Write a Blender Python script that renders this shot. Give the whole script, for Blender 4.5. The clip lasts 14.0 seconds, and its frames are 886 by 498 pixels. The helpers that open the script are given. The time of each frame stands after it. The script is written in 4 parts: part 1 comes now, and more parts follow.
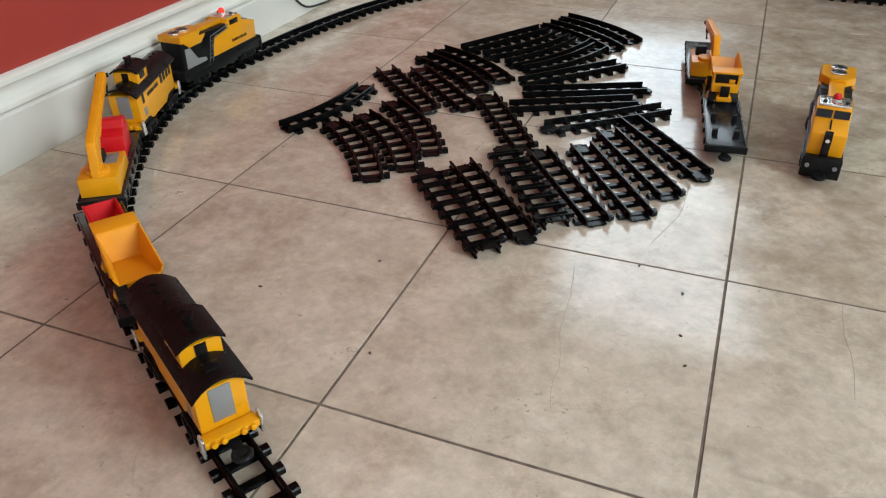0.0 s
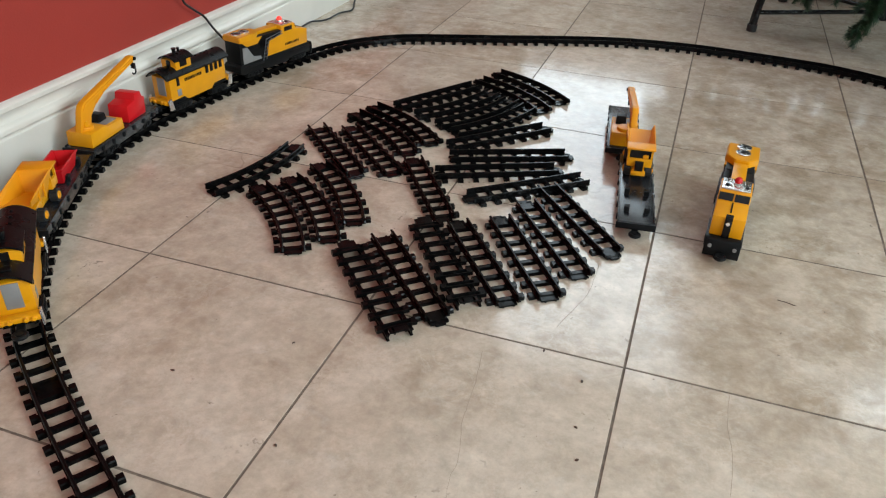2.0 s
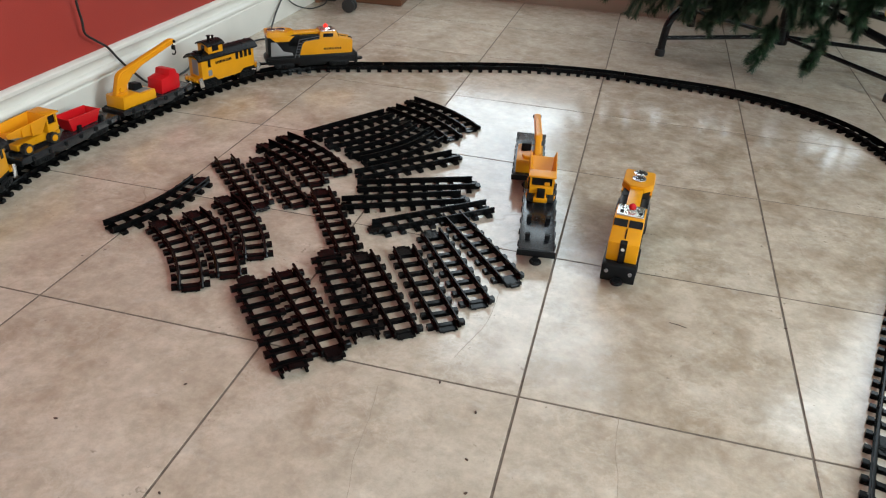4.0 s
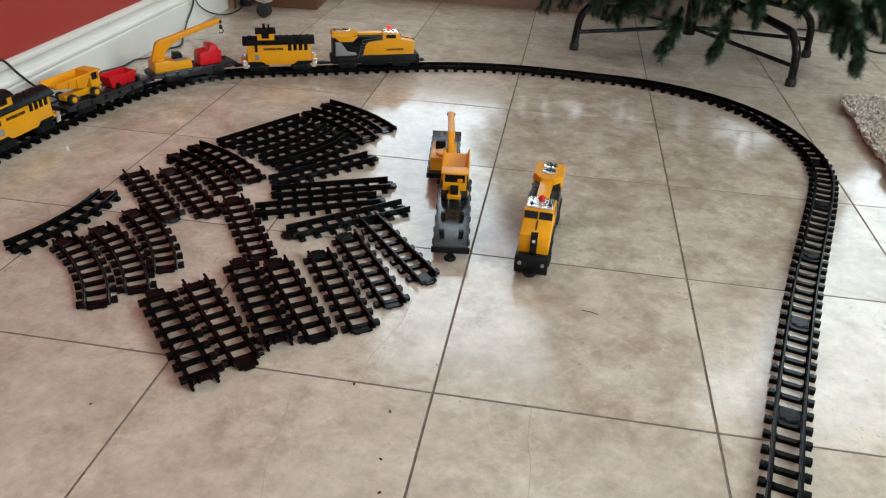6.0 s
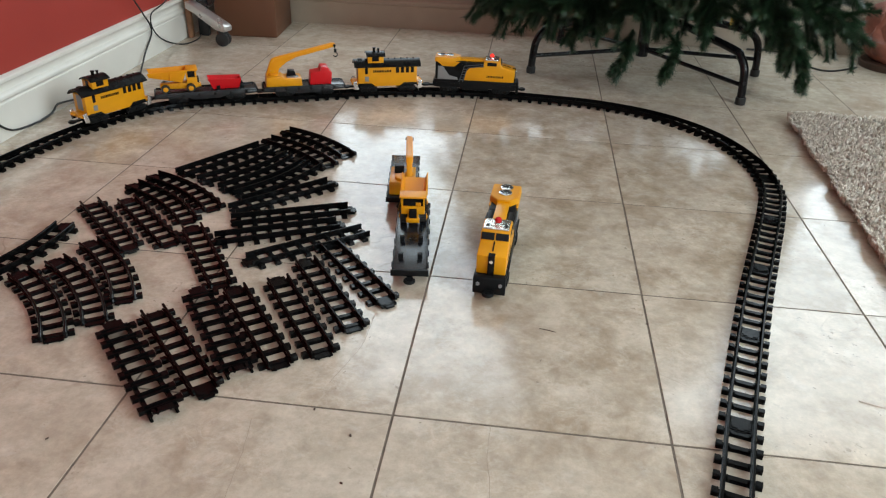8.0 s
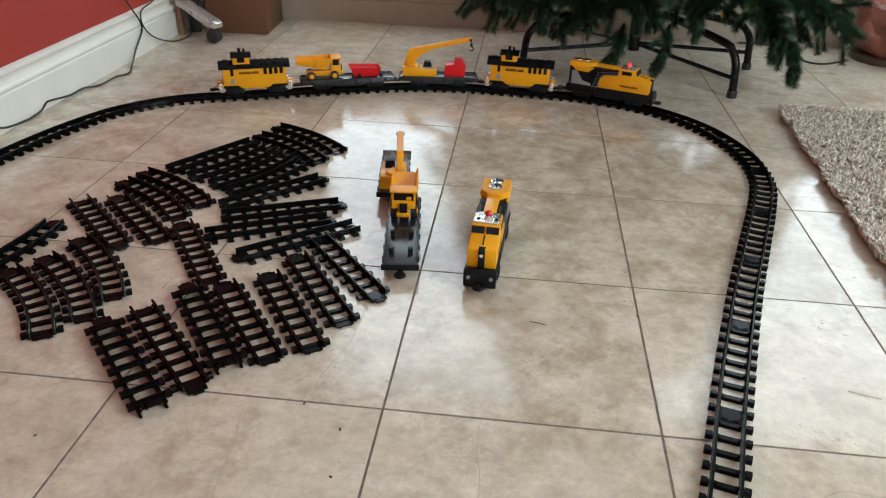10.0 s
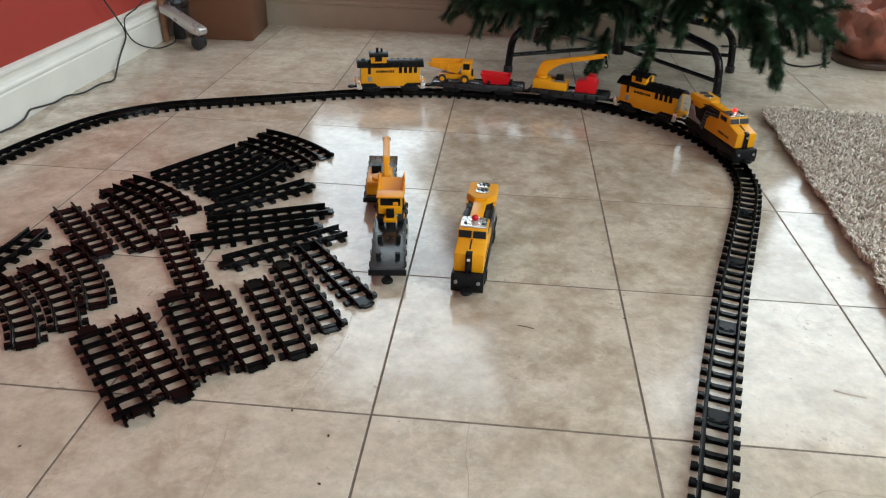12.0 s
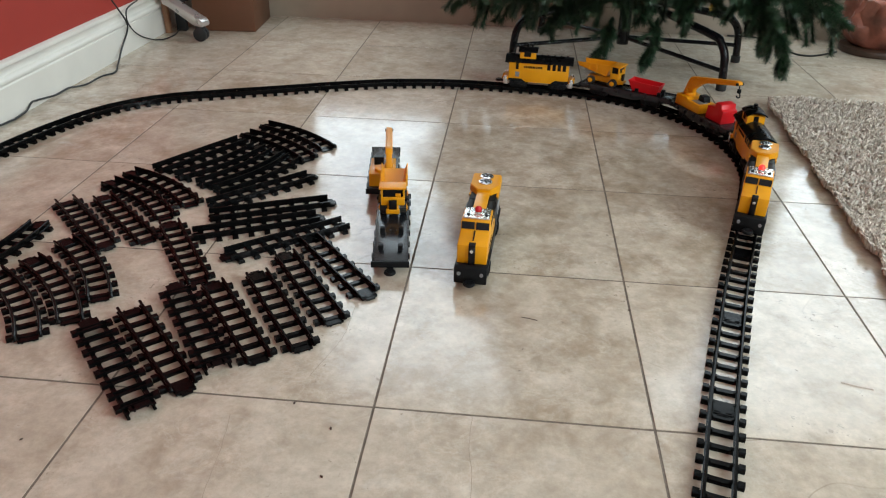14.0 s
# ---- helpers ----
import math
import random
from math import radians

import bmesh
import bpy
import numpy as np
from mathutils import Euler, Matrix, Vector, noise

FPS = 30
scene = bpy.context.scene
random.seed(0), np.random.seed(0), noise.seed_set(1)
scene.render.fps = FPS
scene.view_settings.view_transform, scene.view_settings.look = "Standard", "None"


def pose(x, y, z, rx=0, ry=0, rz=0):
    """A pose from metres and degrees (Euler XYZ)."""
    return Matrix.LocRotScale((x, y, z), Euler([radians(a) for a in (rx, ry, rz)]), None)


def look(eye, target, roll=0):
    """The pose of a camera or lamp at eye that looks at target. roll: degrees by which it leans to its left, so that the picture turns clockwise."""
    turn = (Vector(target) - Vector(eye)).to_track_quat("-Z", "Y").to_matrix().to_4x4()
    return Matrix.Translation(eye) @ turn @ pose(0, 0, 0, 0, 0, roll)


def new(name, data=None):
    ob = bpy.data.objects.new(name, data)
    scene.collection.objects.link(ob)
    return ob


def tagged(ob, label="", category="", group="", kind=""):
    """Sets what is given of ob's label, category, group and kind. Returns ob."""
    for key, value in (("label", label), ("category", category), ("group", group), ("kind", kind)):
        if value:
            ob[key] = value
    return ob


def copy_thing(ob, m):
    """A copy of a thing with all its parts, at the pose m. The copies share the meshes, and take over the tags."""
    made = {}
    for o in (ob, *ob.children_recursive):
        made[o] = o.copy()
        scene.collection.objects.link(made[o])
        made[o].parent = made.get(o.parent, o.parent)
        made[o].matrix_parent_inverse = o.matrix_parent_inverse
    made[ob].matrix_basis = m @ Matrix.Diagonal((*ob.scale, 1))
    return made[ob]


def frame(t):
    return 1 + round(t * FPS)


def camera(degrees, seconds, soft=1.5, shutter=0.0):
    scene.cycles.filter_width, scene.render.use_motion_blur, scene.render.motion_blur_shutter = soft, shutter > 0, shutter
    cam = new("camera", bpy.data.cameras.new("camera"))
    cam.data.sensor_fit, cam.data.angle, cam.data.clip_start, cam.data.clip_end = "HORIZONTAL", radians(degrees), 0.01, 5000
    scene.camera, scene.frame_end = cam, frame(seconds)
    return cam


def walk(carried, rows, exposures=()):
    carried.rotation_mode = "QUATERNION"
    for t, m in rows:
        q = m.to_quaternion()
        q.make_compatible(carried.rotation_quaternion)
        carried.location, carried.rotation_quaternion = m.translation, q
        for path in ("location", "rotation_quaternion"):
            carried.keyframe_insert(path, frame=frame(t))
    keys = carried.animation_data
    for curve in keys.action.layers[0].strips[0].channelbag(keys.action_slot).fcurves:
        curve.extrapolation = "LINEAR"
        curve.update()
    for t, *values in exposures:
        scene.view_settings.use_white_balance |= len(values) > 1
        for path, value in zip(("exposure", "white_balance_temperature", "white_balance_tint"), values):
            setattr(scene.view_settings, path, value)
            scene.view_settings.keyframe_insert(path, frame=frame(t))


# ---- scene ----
cam = camera(60.6, 14.0, soft=1.15)
PATH = [
    (0, (-0.041, -0.925, 0.611), (-0.673, 0.624, -0.485), -1.0),
    (0.5, (-0.037, -0.921, 0.655), (-0.665, 0.636, -0.432), -0.4),
    (1, (-0.035, -0.904, 0.686), (-0.644, 0.657, -0.406), 0.4),
    (1.5, (-0.021, -0.889, 0.709), (-0.593, 0.69, -0.377), 1.3),
    (2, (0.005, -0.876, 0.723), (-0.519, 0.727, -0.352), 2.1),
    (2.5, (0.029, -0.866, 0.737), (-0.456, 0.76, -0.322), 2.7),
    (3, (0.047, -0.859, 0.749), (-0.41, 0.786, -0.293), 2.9),
    (5.5, (0.115, -0.837, 0.749), (-0.171, 0.855, -0.277), 2.8),
    (6, (0.13, -0.839, 0.75), (-0.121, 0.862, -0.271), 2.4),
    (6.5, (0.144, -0.843, 0.755), (-0.078, 0.874, -0.247), 2.1),
    (7, (0.154, -0.843, 0.76), (-0.043, 0.89, -0.218), 1.9),
    (7.5, (0.154, -0.848, 0.761), (-0.028, 0.893, -0.207), 2.0),
    (8, (0.153, -0.851, 0.761), (-0.026, 0.89, -0.207), 2.1),
    (10.5, (0.167, -0.851, 0.754), (0.006, 0.888, -0.22), 1.6),
    (11, (0.168, -0.854, 0.754), (0.021, 0.893, -0.209), 1.6),
    (11.5, (0.167, -0.853, 0.753), (0.027, 0.896, -0.207), 1.7),
    (12, (0.166, -0.851, 0.754), (0.028, 0.897, -0.207), 1.7),
    (12.5, (0.165, -0.848, 0.752), (0.022, 0.897, -0.216), 1.6),
    (13, (0.167, -0.844, 0.75), (0.018, 0.896, -0.224), 1.4),
    (13.5, (0.166, -0.842, 0.75), (0.018, 0.895, -0.23), 1.4),
    (14, (0.168, -0.843, 0.749), (0.02, 0.894, -0.231), 1.4),
]
EXPOSURES = [(0, 0.14), (3, 0.22), (5.5, 0.16), (8, 0.12), (14, 0.12)]
walk(cam, [(t, look(eye, target, roll)) for t, eye, target, roll in PATH], exposures=EXPOSURES)


# ---- light ----
world = bpy.data.worlds.new("sky")
scene.world = world
world.use_nodes = True
_wn = world.node_tree.nodes
_sky = _wn.new("ShaderNodeTexSky")
_sky.sky_type = "NISHITA"
_sky.sun_disc = False
_sky.sun_elevation = radians(38)
_sky.sun_rotation = radians(150)
world.node_tree.links.new(_sky.outputs[0], _wn["Background"].inputs[0])
_wn["Background"].inputs[1].default_value = 0.12


def area(name, loc, target, sx, sy, watts, colour):
    d = bpy.data.lights.new(name, "AREA")
    d.shape, d.size, d.size_y, d.energy, d.color = "RECTANGLE", sx, sy, watts, colour
    o = new(name, d)
    o.matrix_basis = look(loc, target)
    return o


WIN_X0, WIN_X1, WIN_Z0, WIN_Z1 = -0.78, 2.5, 0.42, 2.15
BACK_Y, LEFT_X, RIGHT_X, FRONT_Y, CEIL = 2.47, -1.225, 2.75, -3.6, 2.6
area("window_daylight", (0.5 * (WIN_X0 + WIN_X1), BACK_Y + 0.05, 0.5 * (WIN_Z0 + WIN_Z1)),
     (0.5 * (WIN_X0 + WIN_X1), 0, 0.5 * (WIN_Z0 + WIN_Z1)), WIN_X1 - WIN_X0 - 0.08, WIN_Z1 - WIN_Z0 - 0.08, 62, (0.80, 0.94, 1.0))
area("side_window_daylight", (RIGHT_X + 0.05, -1.0, 1.6), (0, -1.0, 1.6), 1.5, 1.4, 118, (0.82, 0.95, 1.0))
# added fill from behind the camera, set in an assumed window
area("rear_window_daylight", (0.9, FRONT_Y - 0.05, 1.4), (0.9, 0, 1.4), 3.0, 1.5, 12, (0.86, 0.96, 1.0))

# ---- materials ----


def mat(name, colour, rough=0.5, metal=0.0, vary=0.12, scale=30.0, bump=0.0, bump_scale=400.0, spec=0.5, rvary=0.1, emit=None, coat=0.0):
    m = bpy.data.materials.new(name)
    m.use_nodes = True
    nt = m.node_tree
    n, l = nt.nodes, nt.links
    b = n["Principled BSDF"]
    tc = n.new("ShaderNodeTexCoord")
    oi = n.new("ShaderNodeObjectInfo")
    add = n.new("ShaderNodeVectorMath")
    add.operation = "ADD"
    comb = n.new("ShaderNodeCombineXYZ")
    mul = n.new("ShaderNodeMath")
    mul.operation = "MULTIPLY"
    mul.inputs[1].default_value = 17.0
    l.new(oi.outputs["Random"], mul.inputs[0])
    l.new(mul.outputs[0], comb.inputs[0])
    l.new(tc.outputs["Object"], add.inputs[0])
    l.new(comb.outputs[0], add.inputs[1])
    no = n.new("ShaderNodeTexNoise")
    no.inputs["Scale"].default_value = scale
    no.inputs["Detail"].default_value = 5
    l.new(add.outputs[0], no.inputs["Vector"])
    r = n.new("ShaderNodeValToRGB")
    lo = tuple(max(0.0, c * (1 - vary)) for c in colour) + (1,)
    hi = tuple(min(1.0, c * (1 + vary)) for c in colour) + (1,)
    r.color_ramp.elements[0].color, r.color_ramp.elements[1].color = lo, hi
    r.color_ramp.elements[0].position, r.color_ramp.elements[1].position = 0.3, 0.7
    l.new(no.outputs["Fac"], r.inputs[0])
    l.new(r.outputs[0], b.inputs["Base Color"])
    mr = n.new("ShaderNodeMapRange")
    mr.inputs["To Min"].default_value, mr.inputs["To Max"].default_value = max(0.02, rough - rvary), min(1, rough + rvary)
    l.new(no.outputs["Fac"], mr.inputs["Value"])
    l.new(mr.outputs[0], b.inputs["Roughness"])
    b.inputs["Metallic"].default_value = metal
    b.inputs["Specular IOR Level"].default_value = spec
    b.inputs["Coat Weight"].default_value = coat
    if bump:
        nb = n.new("ShaderNodeTexNoise")
        nb.inputs["Scale"].default_value = bump_scale
        nb.inputs["Detail"].default_value = 3
        l.new(add.outputs[0], nb.inputs["Vector"])
        bp = n.new("ShaderNodeBump")
        bp.inputs["Strength"].default_value = bump
        bp.inputs["Distance"].default_value = 0.002
        l.new(nb.outputs["Fac"], bp.inputs["Height"])
        l.new(bp.outputs[0], b.inputs["Normal"])
    if emit:
        b.inputs["Emission Color"].default_value = (*emit[0], 1)
        b.inputs["Emission Strength"].default_value = emit[1]
    return m


def tile_material(name, brown, at):
    """brown: how strong the stone's brown clouds are; at: the noise value at which they begin."""
    m = bpy.data.materials.new(name)
    m.use_nodes = True
    nt = m.node_tree
    n, l = nt.nodes, nt.links
    b = n["Principled BSDF"]
    tc, oi = n.new("ShaderNodeTexCoord"), n.new("ShaderNodeObjectInfo")
    wn = n.new("ShaderNodeTexWhiteNoise")
    wn.noise_dimensions = "1D"
    l.new(oi.outputs["Random"], wn.inputs["W"])
    sc = n.new("ShaderNodeVectorMath")
    sc.operation = "SCALE"
    sc.inputs["Scale"].default_value = 23.0
    l.new(wn.outputs["Color"], sc.inputs[0])
    add = n.new("ShaderNodeVectorMath")
    add.operation = "ADD"
    l.new(tc.outputs["Object"], add.inputs[0])
    l.new(sc.outputs[0], add.inputs[1])

    def tex(scale, detail, distort=0.0, rough=0.55):
        t = n.new("ShaderNodeTexNoise")
        t.inputs["Scale"].default_value, t.inputs["Detail"].default_value = scale, detail
        t.inputs["Distortion"].default_value, t.inputs["Roughness"].default_value = distort, rough
        l.new(add.outputs[0], t.inputs["Vector"])
        return t

    def ramp(src, p0, c0, p1, c1):
        r = n.new("ShaderNodeValToRGB")
        e = r.color_ramp.elements
        e[0].position, e[0].color, e[1].position, e[1].color = p0, (*c0, 1), p1, (*c1, 1)
        l.new(src, r.inputs[0])
        return r

    def mix(fac, a, c, mode="MIX"):
        x = n.new("ShaderNodeMix")
        x.data_type, x.blend_type = "RGBA", mode
        if fac is None:
            x.inputs[0].default_value = 1.0
        else:
            l.new(fac, x.inputs[0])
        l.new(a, x.inputs[6])
        x.inputs[7].default_value = (*c, 1)
        return x.outputs[2]

    base = ramp(tex(6.5, 8, 0.15, 0.66).outputs["Fac"], 0.32, (0.475, 0.399, 0.311), 0.66, (0.628, 0.553, 0.454))
    cloud = ramp(tex(11.0, 8, 0.2, 0.68).outputs["Fac"], at, (0, 0, 0), at + 0.20, (brown, brown, brown))
    col = mix(cloud.outputs[0], base.outputs[0], (0.36, 0.285, 0.205))
    pale = ramp(tex(24.0, 5, 0.1).outputs["Fac"], 0.58, (0, 0, 0), 0.72, (0.5, 0.5, 0.5))
    col = mix(pale.outputs[0], col, (0.64, 0.595, 0.52))
    # fine veins: thin bands where a warped noise crosses its middle
    v = tex(2.2, 3, 0.4)
    vm = n.new("ShaderNodeMath")
    vm.operation = "SUBTRACT"
    vm.inputs[1].default_value = 0.47
    l.new(v.outputs["Fac"], vm.inputs[0])
    va = n.new("ShaderNodeMath")
    va.operation = "ABSOLUTE"
    l.new(vm.outputs[0], va.inputs[0])
    vein = ramp(va.outputs[0], 0.0006, (1, 1, 1), 0.0026, (0, 0, 0))
    where = ramp(tex(1.7, 3, 0.5).outputs["Fac"], 0.52, (0, 0, 0), 0.66, (0.5, 0.5, 0.5))
    both = n.new("ShaderNodeMath")
    both.operation = "MULTIPLY"
    l.new(vein.outputs[0], both.inputs[0])
    l.new(where.outputs[0], both.inputs[1])
    col = mix(both.outputs[0], col, (0.24, 0.185, 0.14))
    # ragged brown smudges
    sm = tex(9.0, 9, 0.25, 0.70)
    smear = ramp(sm.outputs["Fac"], 0.50, (0, 0, 0), 0.68, (0.55, 0.55, 0.55))
    col = mix(smear.outputs[0], col, (0.35, 0.265, 0.185))
    # a pale crackle of fine mineral seams, in patches
    cr = n.new("ShaderNodeMath")
    cr.operation = "SUBTRACT"
    cr.inputs[1].default_value = 0.5
    l.new(tex(17.0, 6, 0.35, 0.68).outputs["Fac"], cr.inputs[0])
    ca = n.new("ShaderNodeMath")
    ca.operation = "ABSOLUTE"
    l.new(cr.outputs[0], ca.inputs[0])
    seam = ramp(ca.outputs[0], 0.004, (1, 1, 1), 0.048, (0, 0, 0))
    patch = ramp(tex(4.2, 3, 0.3).outputs["Fac"], 0.46, (0, 0, 0), 0.62, (0.32, 0.32, 0.32))
    cm = n.new("ShaderNodeMath")
    cm.operation = "MULTIPLY"
    l.new(seam.outputs[0], cm.inputs[0])
    l.new(patch.outputs[0], cm.inputs[1])
    col = mix(cm.outputs[0], col, (0.66, 0.60, 0.51))
    # clusters of dark pits
    fine = ramp(tex(95.0, 2, 0.2, 0.6).outputs["Fac"], 0.62, (0, 0, 0), 0.70, (1, 1, 1))
    spots = ramp(tex(6.5, 2, 0.2).outputs["Fac"], 0.60, (0, 0, 0), 0.70, (0.6, 0.6, 0.6))
    pits = n.new("ShaderNodeMath")
    pits.operation = "MULTIPLY"
    l.new(fine.outputs[0], pits.inputs[0])
    l.new(spots.outputs[0], pits.inputs[1])
    col = mix(pits.outputs[0], col, (0.15, 0.125, 0.105))
    # pits and specks
    pit = ramp(tex(48.0, 3, 0.5, 0.7).outputs["Fac"], 0.70, (0, 0, 0), 0.76, (0.8, 0.8, 0.8))
    col = mix(pit.outputs[0], col, (0.19, 0.15, 0.12))
    # fine grain and small cloudlets
    for gscale, lo, hi in ((70.0, 0.90, 1.08), (26.0, 0.91, 1.07)):
        gr = ramp(tex(gscale, 5, 0.1, 0.7).outputs["Fac"], 0.34, (lo, lo, lo), 0.66, (hi, hi, hi))
        gm = n.new("ShaderNodeMix")
        gm.data_type, gm.blend_type = "RGBA", "MULTIPLY"
        gm.inputs[0].default_value = 1.0
        l.new(col, gm.inputs[6])
        l.new(gr.outputs[0], gm.inputs[7])
        col = gm.outputs[2]
    # tile to tile tone
    hsv = n.new("ShaderNodeHueSaturation")
    mr = n.new("ShaderNodeMapRange")
    mr.inputs["To Min"].default_value, mr.inputs["To Max"].default_value = 0.93, 1.05
    l.new(wn.outputs["Value"], mr.inputs["Value"])
    l.new(mr.outputs[0], hsv.inputs["Value"])
    l.new(col, hsv.inputs["Color"])
    l.new(hsv.outputs[0], b.inputs["Base Color"])
    rr = n.new("ShaderNodeMapRange")
    rr.inputs["To Min"].default_value, rr.inputs["To Max"].default_value = 0.06, 0.22
    l.new(tex(9, 5, 0.4).outputs["Fac"], rr.inputs["Value"])
    l.new(rr.outputs[0], b.inputs["Roughness"])
    b.inputs["Specular IOR Level"].default_value = 0.6
    bp = n.new("ShaderNodeBump")
    bp.inputs["Strength"].default_value, bp.inputs["Distance"].default_value = 0.25, 0.004
    l.new(tex(5.0, 3).outputs["Fac"], bp.inputs["Height"])
    l.new(bp.outputs[0], b.inputs["Normal"])
    return m


M_TILE = tile_material("pale_travertine", 0.55, 0.53)
M_TILE_BROWN = tile_material("clouded_travertine", 0.85, 0.43)
M_GROUT = mat("grout", (0.17, 0.14, 0.115), 0.95, vary=0.3, scale=60, bump=0.5, spec=0.05)
M_RED_WALL = mat("red_wall_paint", (0.33, 0.038, 0.027), 0.6, vary=0.05, scale=4, bump=0.15, bump_scale=250, spec=0.25)
M_CREAM = mat("cream_wall_paint", (0.44, 0.375, 0.295), 0.7, vary=0.04, scale=4, bump=0.15, bump_scale=250)
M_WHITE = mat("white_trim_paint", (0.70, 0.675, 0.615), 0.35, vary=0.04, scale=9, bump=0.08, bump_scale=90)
# white trim again, darkened to beige for the shade below the window
M_WHITE_SHADED = mat("shaded_white_trim", (0.42, 0.35, 0.275), 0.45, vary=0.06, scale=9, bump=0.08, bump_scale=90)
M_CEIL = mat("ceiling_paint", (0.62, 0.60, 0.56), 0.85, vary=0.03, scale=6)
M_BLACK = mat("black_plastic", (0.0030, 0.0030, 0.0031), 0.19, vary=0.3, scale=40, bump=0.05, bump_scale=300, spec=0.10)
M_DARK = mat("charcoal_plastic", (0.008, 0.0085, 0.009), 0.40, vary=0.2, scale=50, spec=0.12)
M_DECK = mat("dark_grey_plastic", (0.016, 0.018, 0.021), 0.24, vary=0.15, scale=40, bump=0.05)
M_YEL = mat("yellow_plastic", (0.71, 0.305, 0.005), 0.32, vary=0.06, scale=25, bump=0.03, bump_scale=120, spec=0.32, coat=0.03)
M_ORA = mat("orange_yellow_plastic", (0.76, 0.305, 0.008), 0.40, vary=0.05, scale=25, spec=0.24)
M_REDP = mat("red_plastic", (0.58, 0.008, 0.013), 0.36, vary=0.06, scale=25, spec=0.3)
M_ROOF = mat("black_roof_plastic", (0.005, 0.0050, 0.0052), 0.28, spec=0.12, vary=0.2, scale=40, bump=0.04, bump_scale=200)
M_GREY = mat("grey_plastic", (0.21, 0.21, 0.21), 0.4, vary=0.08, scale=30)
M_RAILING = mat("blue_grey_plastic", (0.085, 0.092, 0.105), 0.4, vary=0.1, scale=30)
M_SILVER = mat("silver_plastic", (0.66, 0.65, 0.63), 0.22, metal=0.8, vary=0.05, scale=40)
M_CHROME = mat("chrome", (0.78, 0.77, 0.73), 0.14, metal=0.9, vary=0.25, scale=160, rvary=0.08, bump=0.9, bump_scale=190)
M_WINDOW = mat("dark_window", (0.008, 0.007, 0.007), 0.22, vary=0.2, scale=30, spec=0.2)
M_BEACON = mat("beacon_lit_red", (0.8, 0.03, 0.02), 0.2, vary=0.02, emit=((1.0, 0.03, 0.02), 1.1))
M_BEACON_OFF = mat("beacon_red", (0.55, 0.01, 0.012), 0.15, vary=0.02)
M_RUBBER = mat("tyre_rubber", (0.014, 0.014, 0.014), 0.6, vary=0.2, scale=80, bump=0.2)
M_STAND = mat("black_enamel_tube", (0.008, 0.008, 0.009), 0.24, vary=0.2, scale=30, spec=0.28)
M_CABLE = mat("black_cable", (0.012, 0.012, 0.012), 0.45, vary=0.2, scale=60)
M_BARK = mat("tree_wire_brown", (0.035, 0.03, 0.018), 0.8, vary=0.3, scale=60)
M_BOX = mat("cardboard", (0.125, 0.050, 0.023), 0.55, vary=0.07, scale=12, bump=0.15, bump_scale=180)
M_CHAIR = mat("pale_metal", (0.55, 0.52, 0.5), 0.3, metal=0.7, vary=0.05)
M_WOOD = mat("dark_wood", (0.06, 0.032, 0.02), 0.5, vary=0.3, scale=25)
M_SALT = mat("pink_salt_rock", (0.26, 0.085, 0.055), 0.5, vary=0.55, scale=12, bump=0.7, bump_scale=35)
M_GOLD = mat("gold_glitter", (0.75, 0.5, 0.12), 0.3, metal=0.9, vary=0.2, scale=200)
M_GLASS = bpy.data.materials.new("window_glass")
M_GLASS.use_nodes = True
M_GLASS.node_tree.nodes["Principled BSDF"].inputs["Transmission Weight"].default_value = 1.0
M_GLASS.node_tree.nodes["Principled BSDF"].inputs["Roughness"].default_value = 0.0


def needle_material():
    m = bpy.data.materials.new("pine_needles")
    m.use_nodes = True
    n, l = m.node_tree.nodes, m.node_tree.links
    b = n["Principled BSDF"]
    g = n.new("ShaderNodeNewGeometry")
    r = n.new("ShaderNodeValToRGB")
    r.color_ramp.elements[0].color, r.color_ramp.elements[1].color = (0.007, 0.022, 0.010, 1), (0.036, 0.082, 0.036, 1)
    l.new(g.outputs["Random Per Island"], r.inputs[0])
    l.new(r.outputs[0], b.inputs["Base Color"])
    b.inputs["Roughness"].default_value = 0.45
    return m


def pile_material():
    m = bpy.data.materials.new("shag_pile")
    m.use_nodes = True
    n, l = m.node_tree.nodes, m.node_tree.links
    b = n["Principled BSDF"]
    g = n.new("ShaderNodeNewGeometry")
    r = n.new("ShaderNodeValToRGB")
    e = r.color_ramp.elements
    e[0].color, e[1].color = (0.36, 0.30, 0.24, 1), (0.88, 0.84, 0.77, 1)
    e.new(0.45).color = (0.68, 0.615, 0.53, 1)
    l.new(g.outputs["Random Per Island"], r.inputs[0])
    l.new(r.outputs[0], b.inputs["Base Color"])
    b.inputs["Roughness"].default_value = 0.9
    return m


M_NEEDLE, M_PILE = needle_material(), pile_material()

# ---- mesh helpers ----


def box(bm, x0, x1, y0, y1, z0, z1, bevel=0.0):
    vs = [bm.verts.new((x, y, z)) for x in (x0, x1) for y in (y0, y1) for z in (z0, z1)]
    fs = [bm.faces.new([vs[i] for i in q]) for q in ((0, 1, 3, 2), (4, 6, 7, 5), (0, 4, 5, 1), (2, 3, 7, 6), (0, 2, 6, 4), (1, 5, 7, 3))]
    if bevel:
        es = list({e for f in fs for e in f.edges})
        bmesh.ops.bevel(bm, geom=es, offset=bevel, segments=2, profile=0.5, affect="EDGES")
    return bm


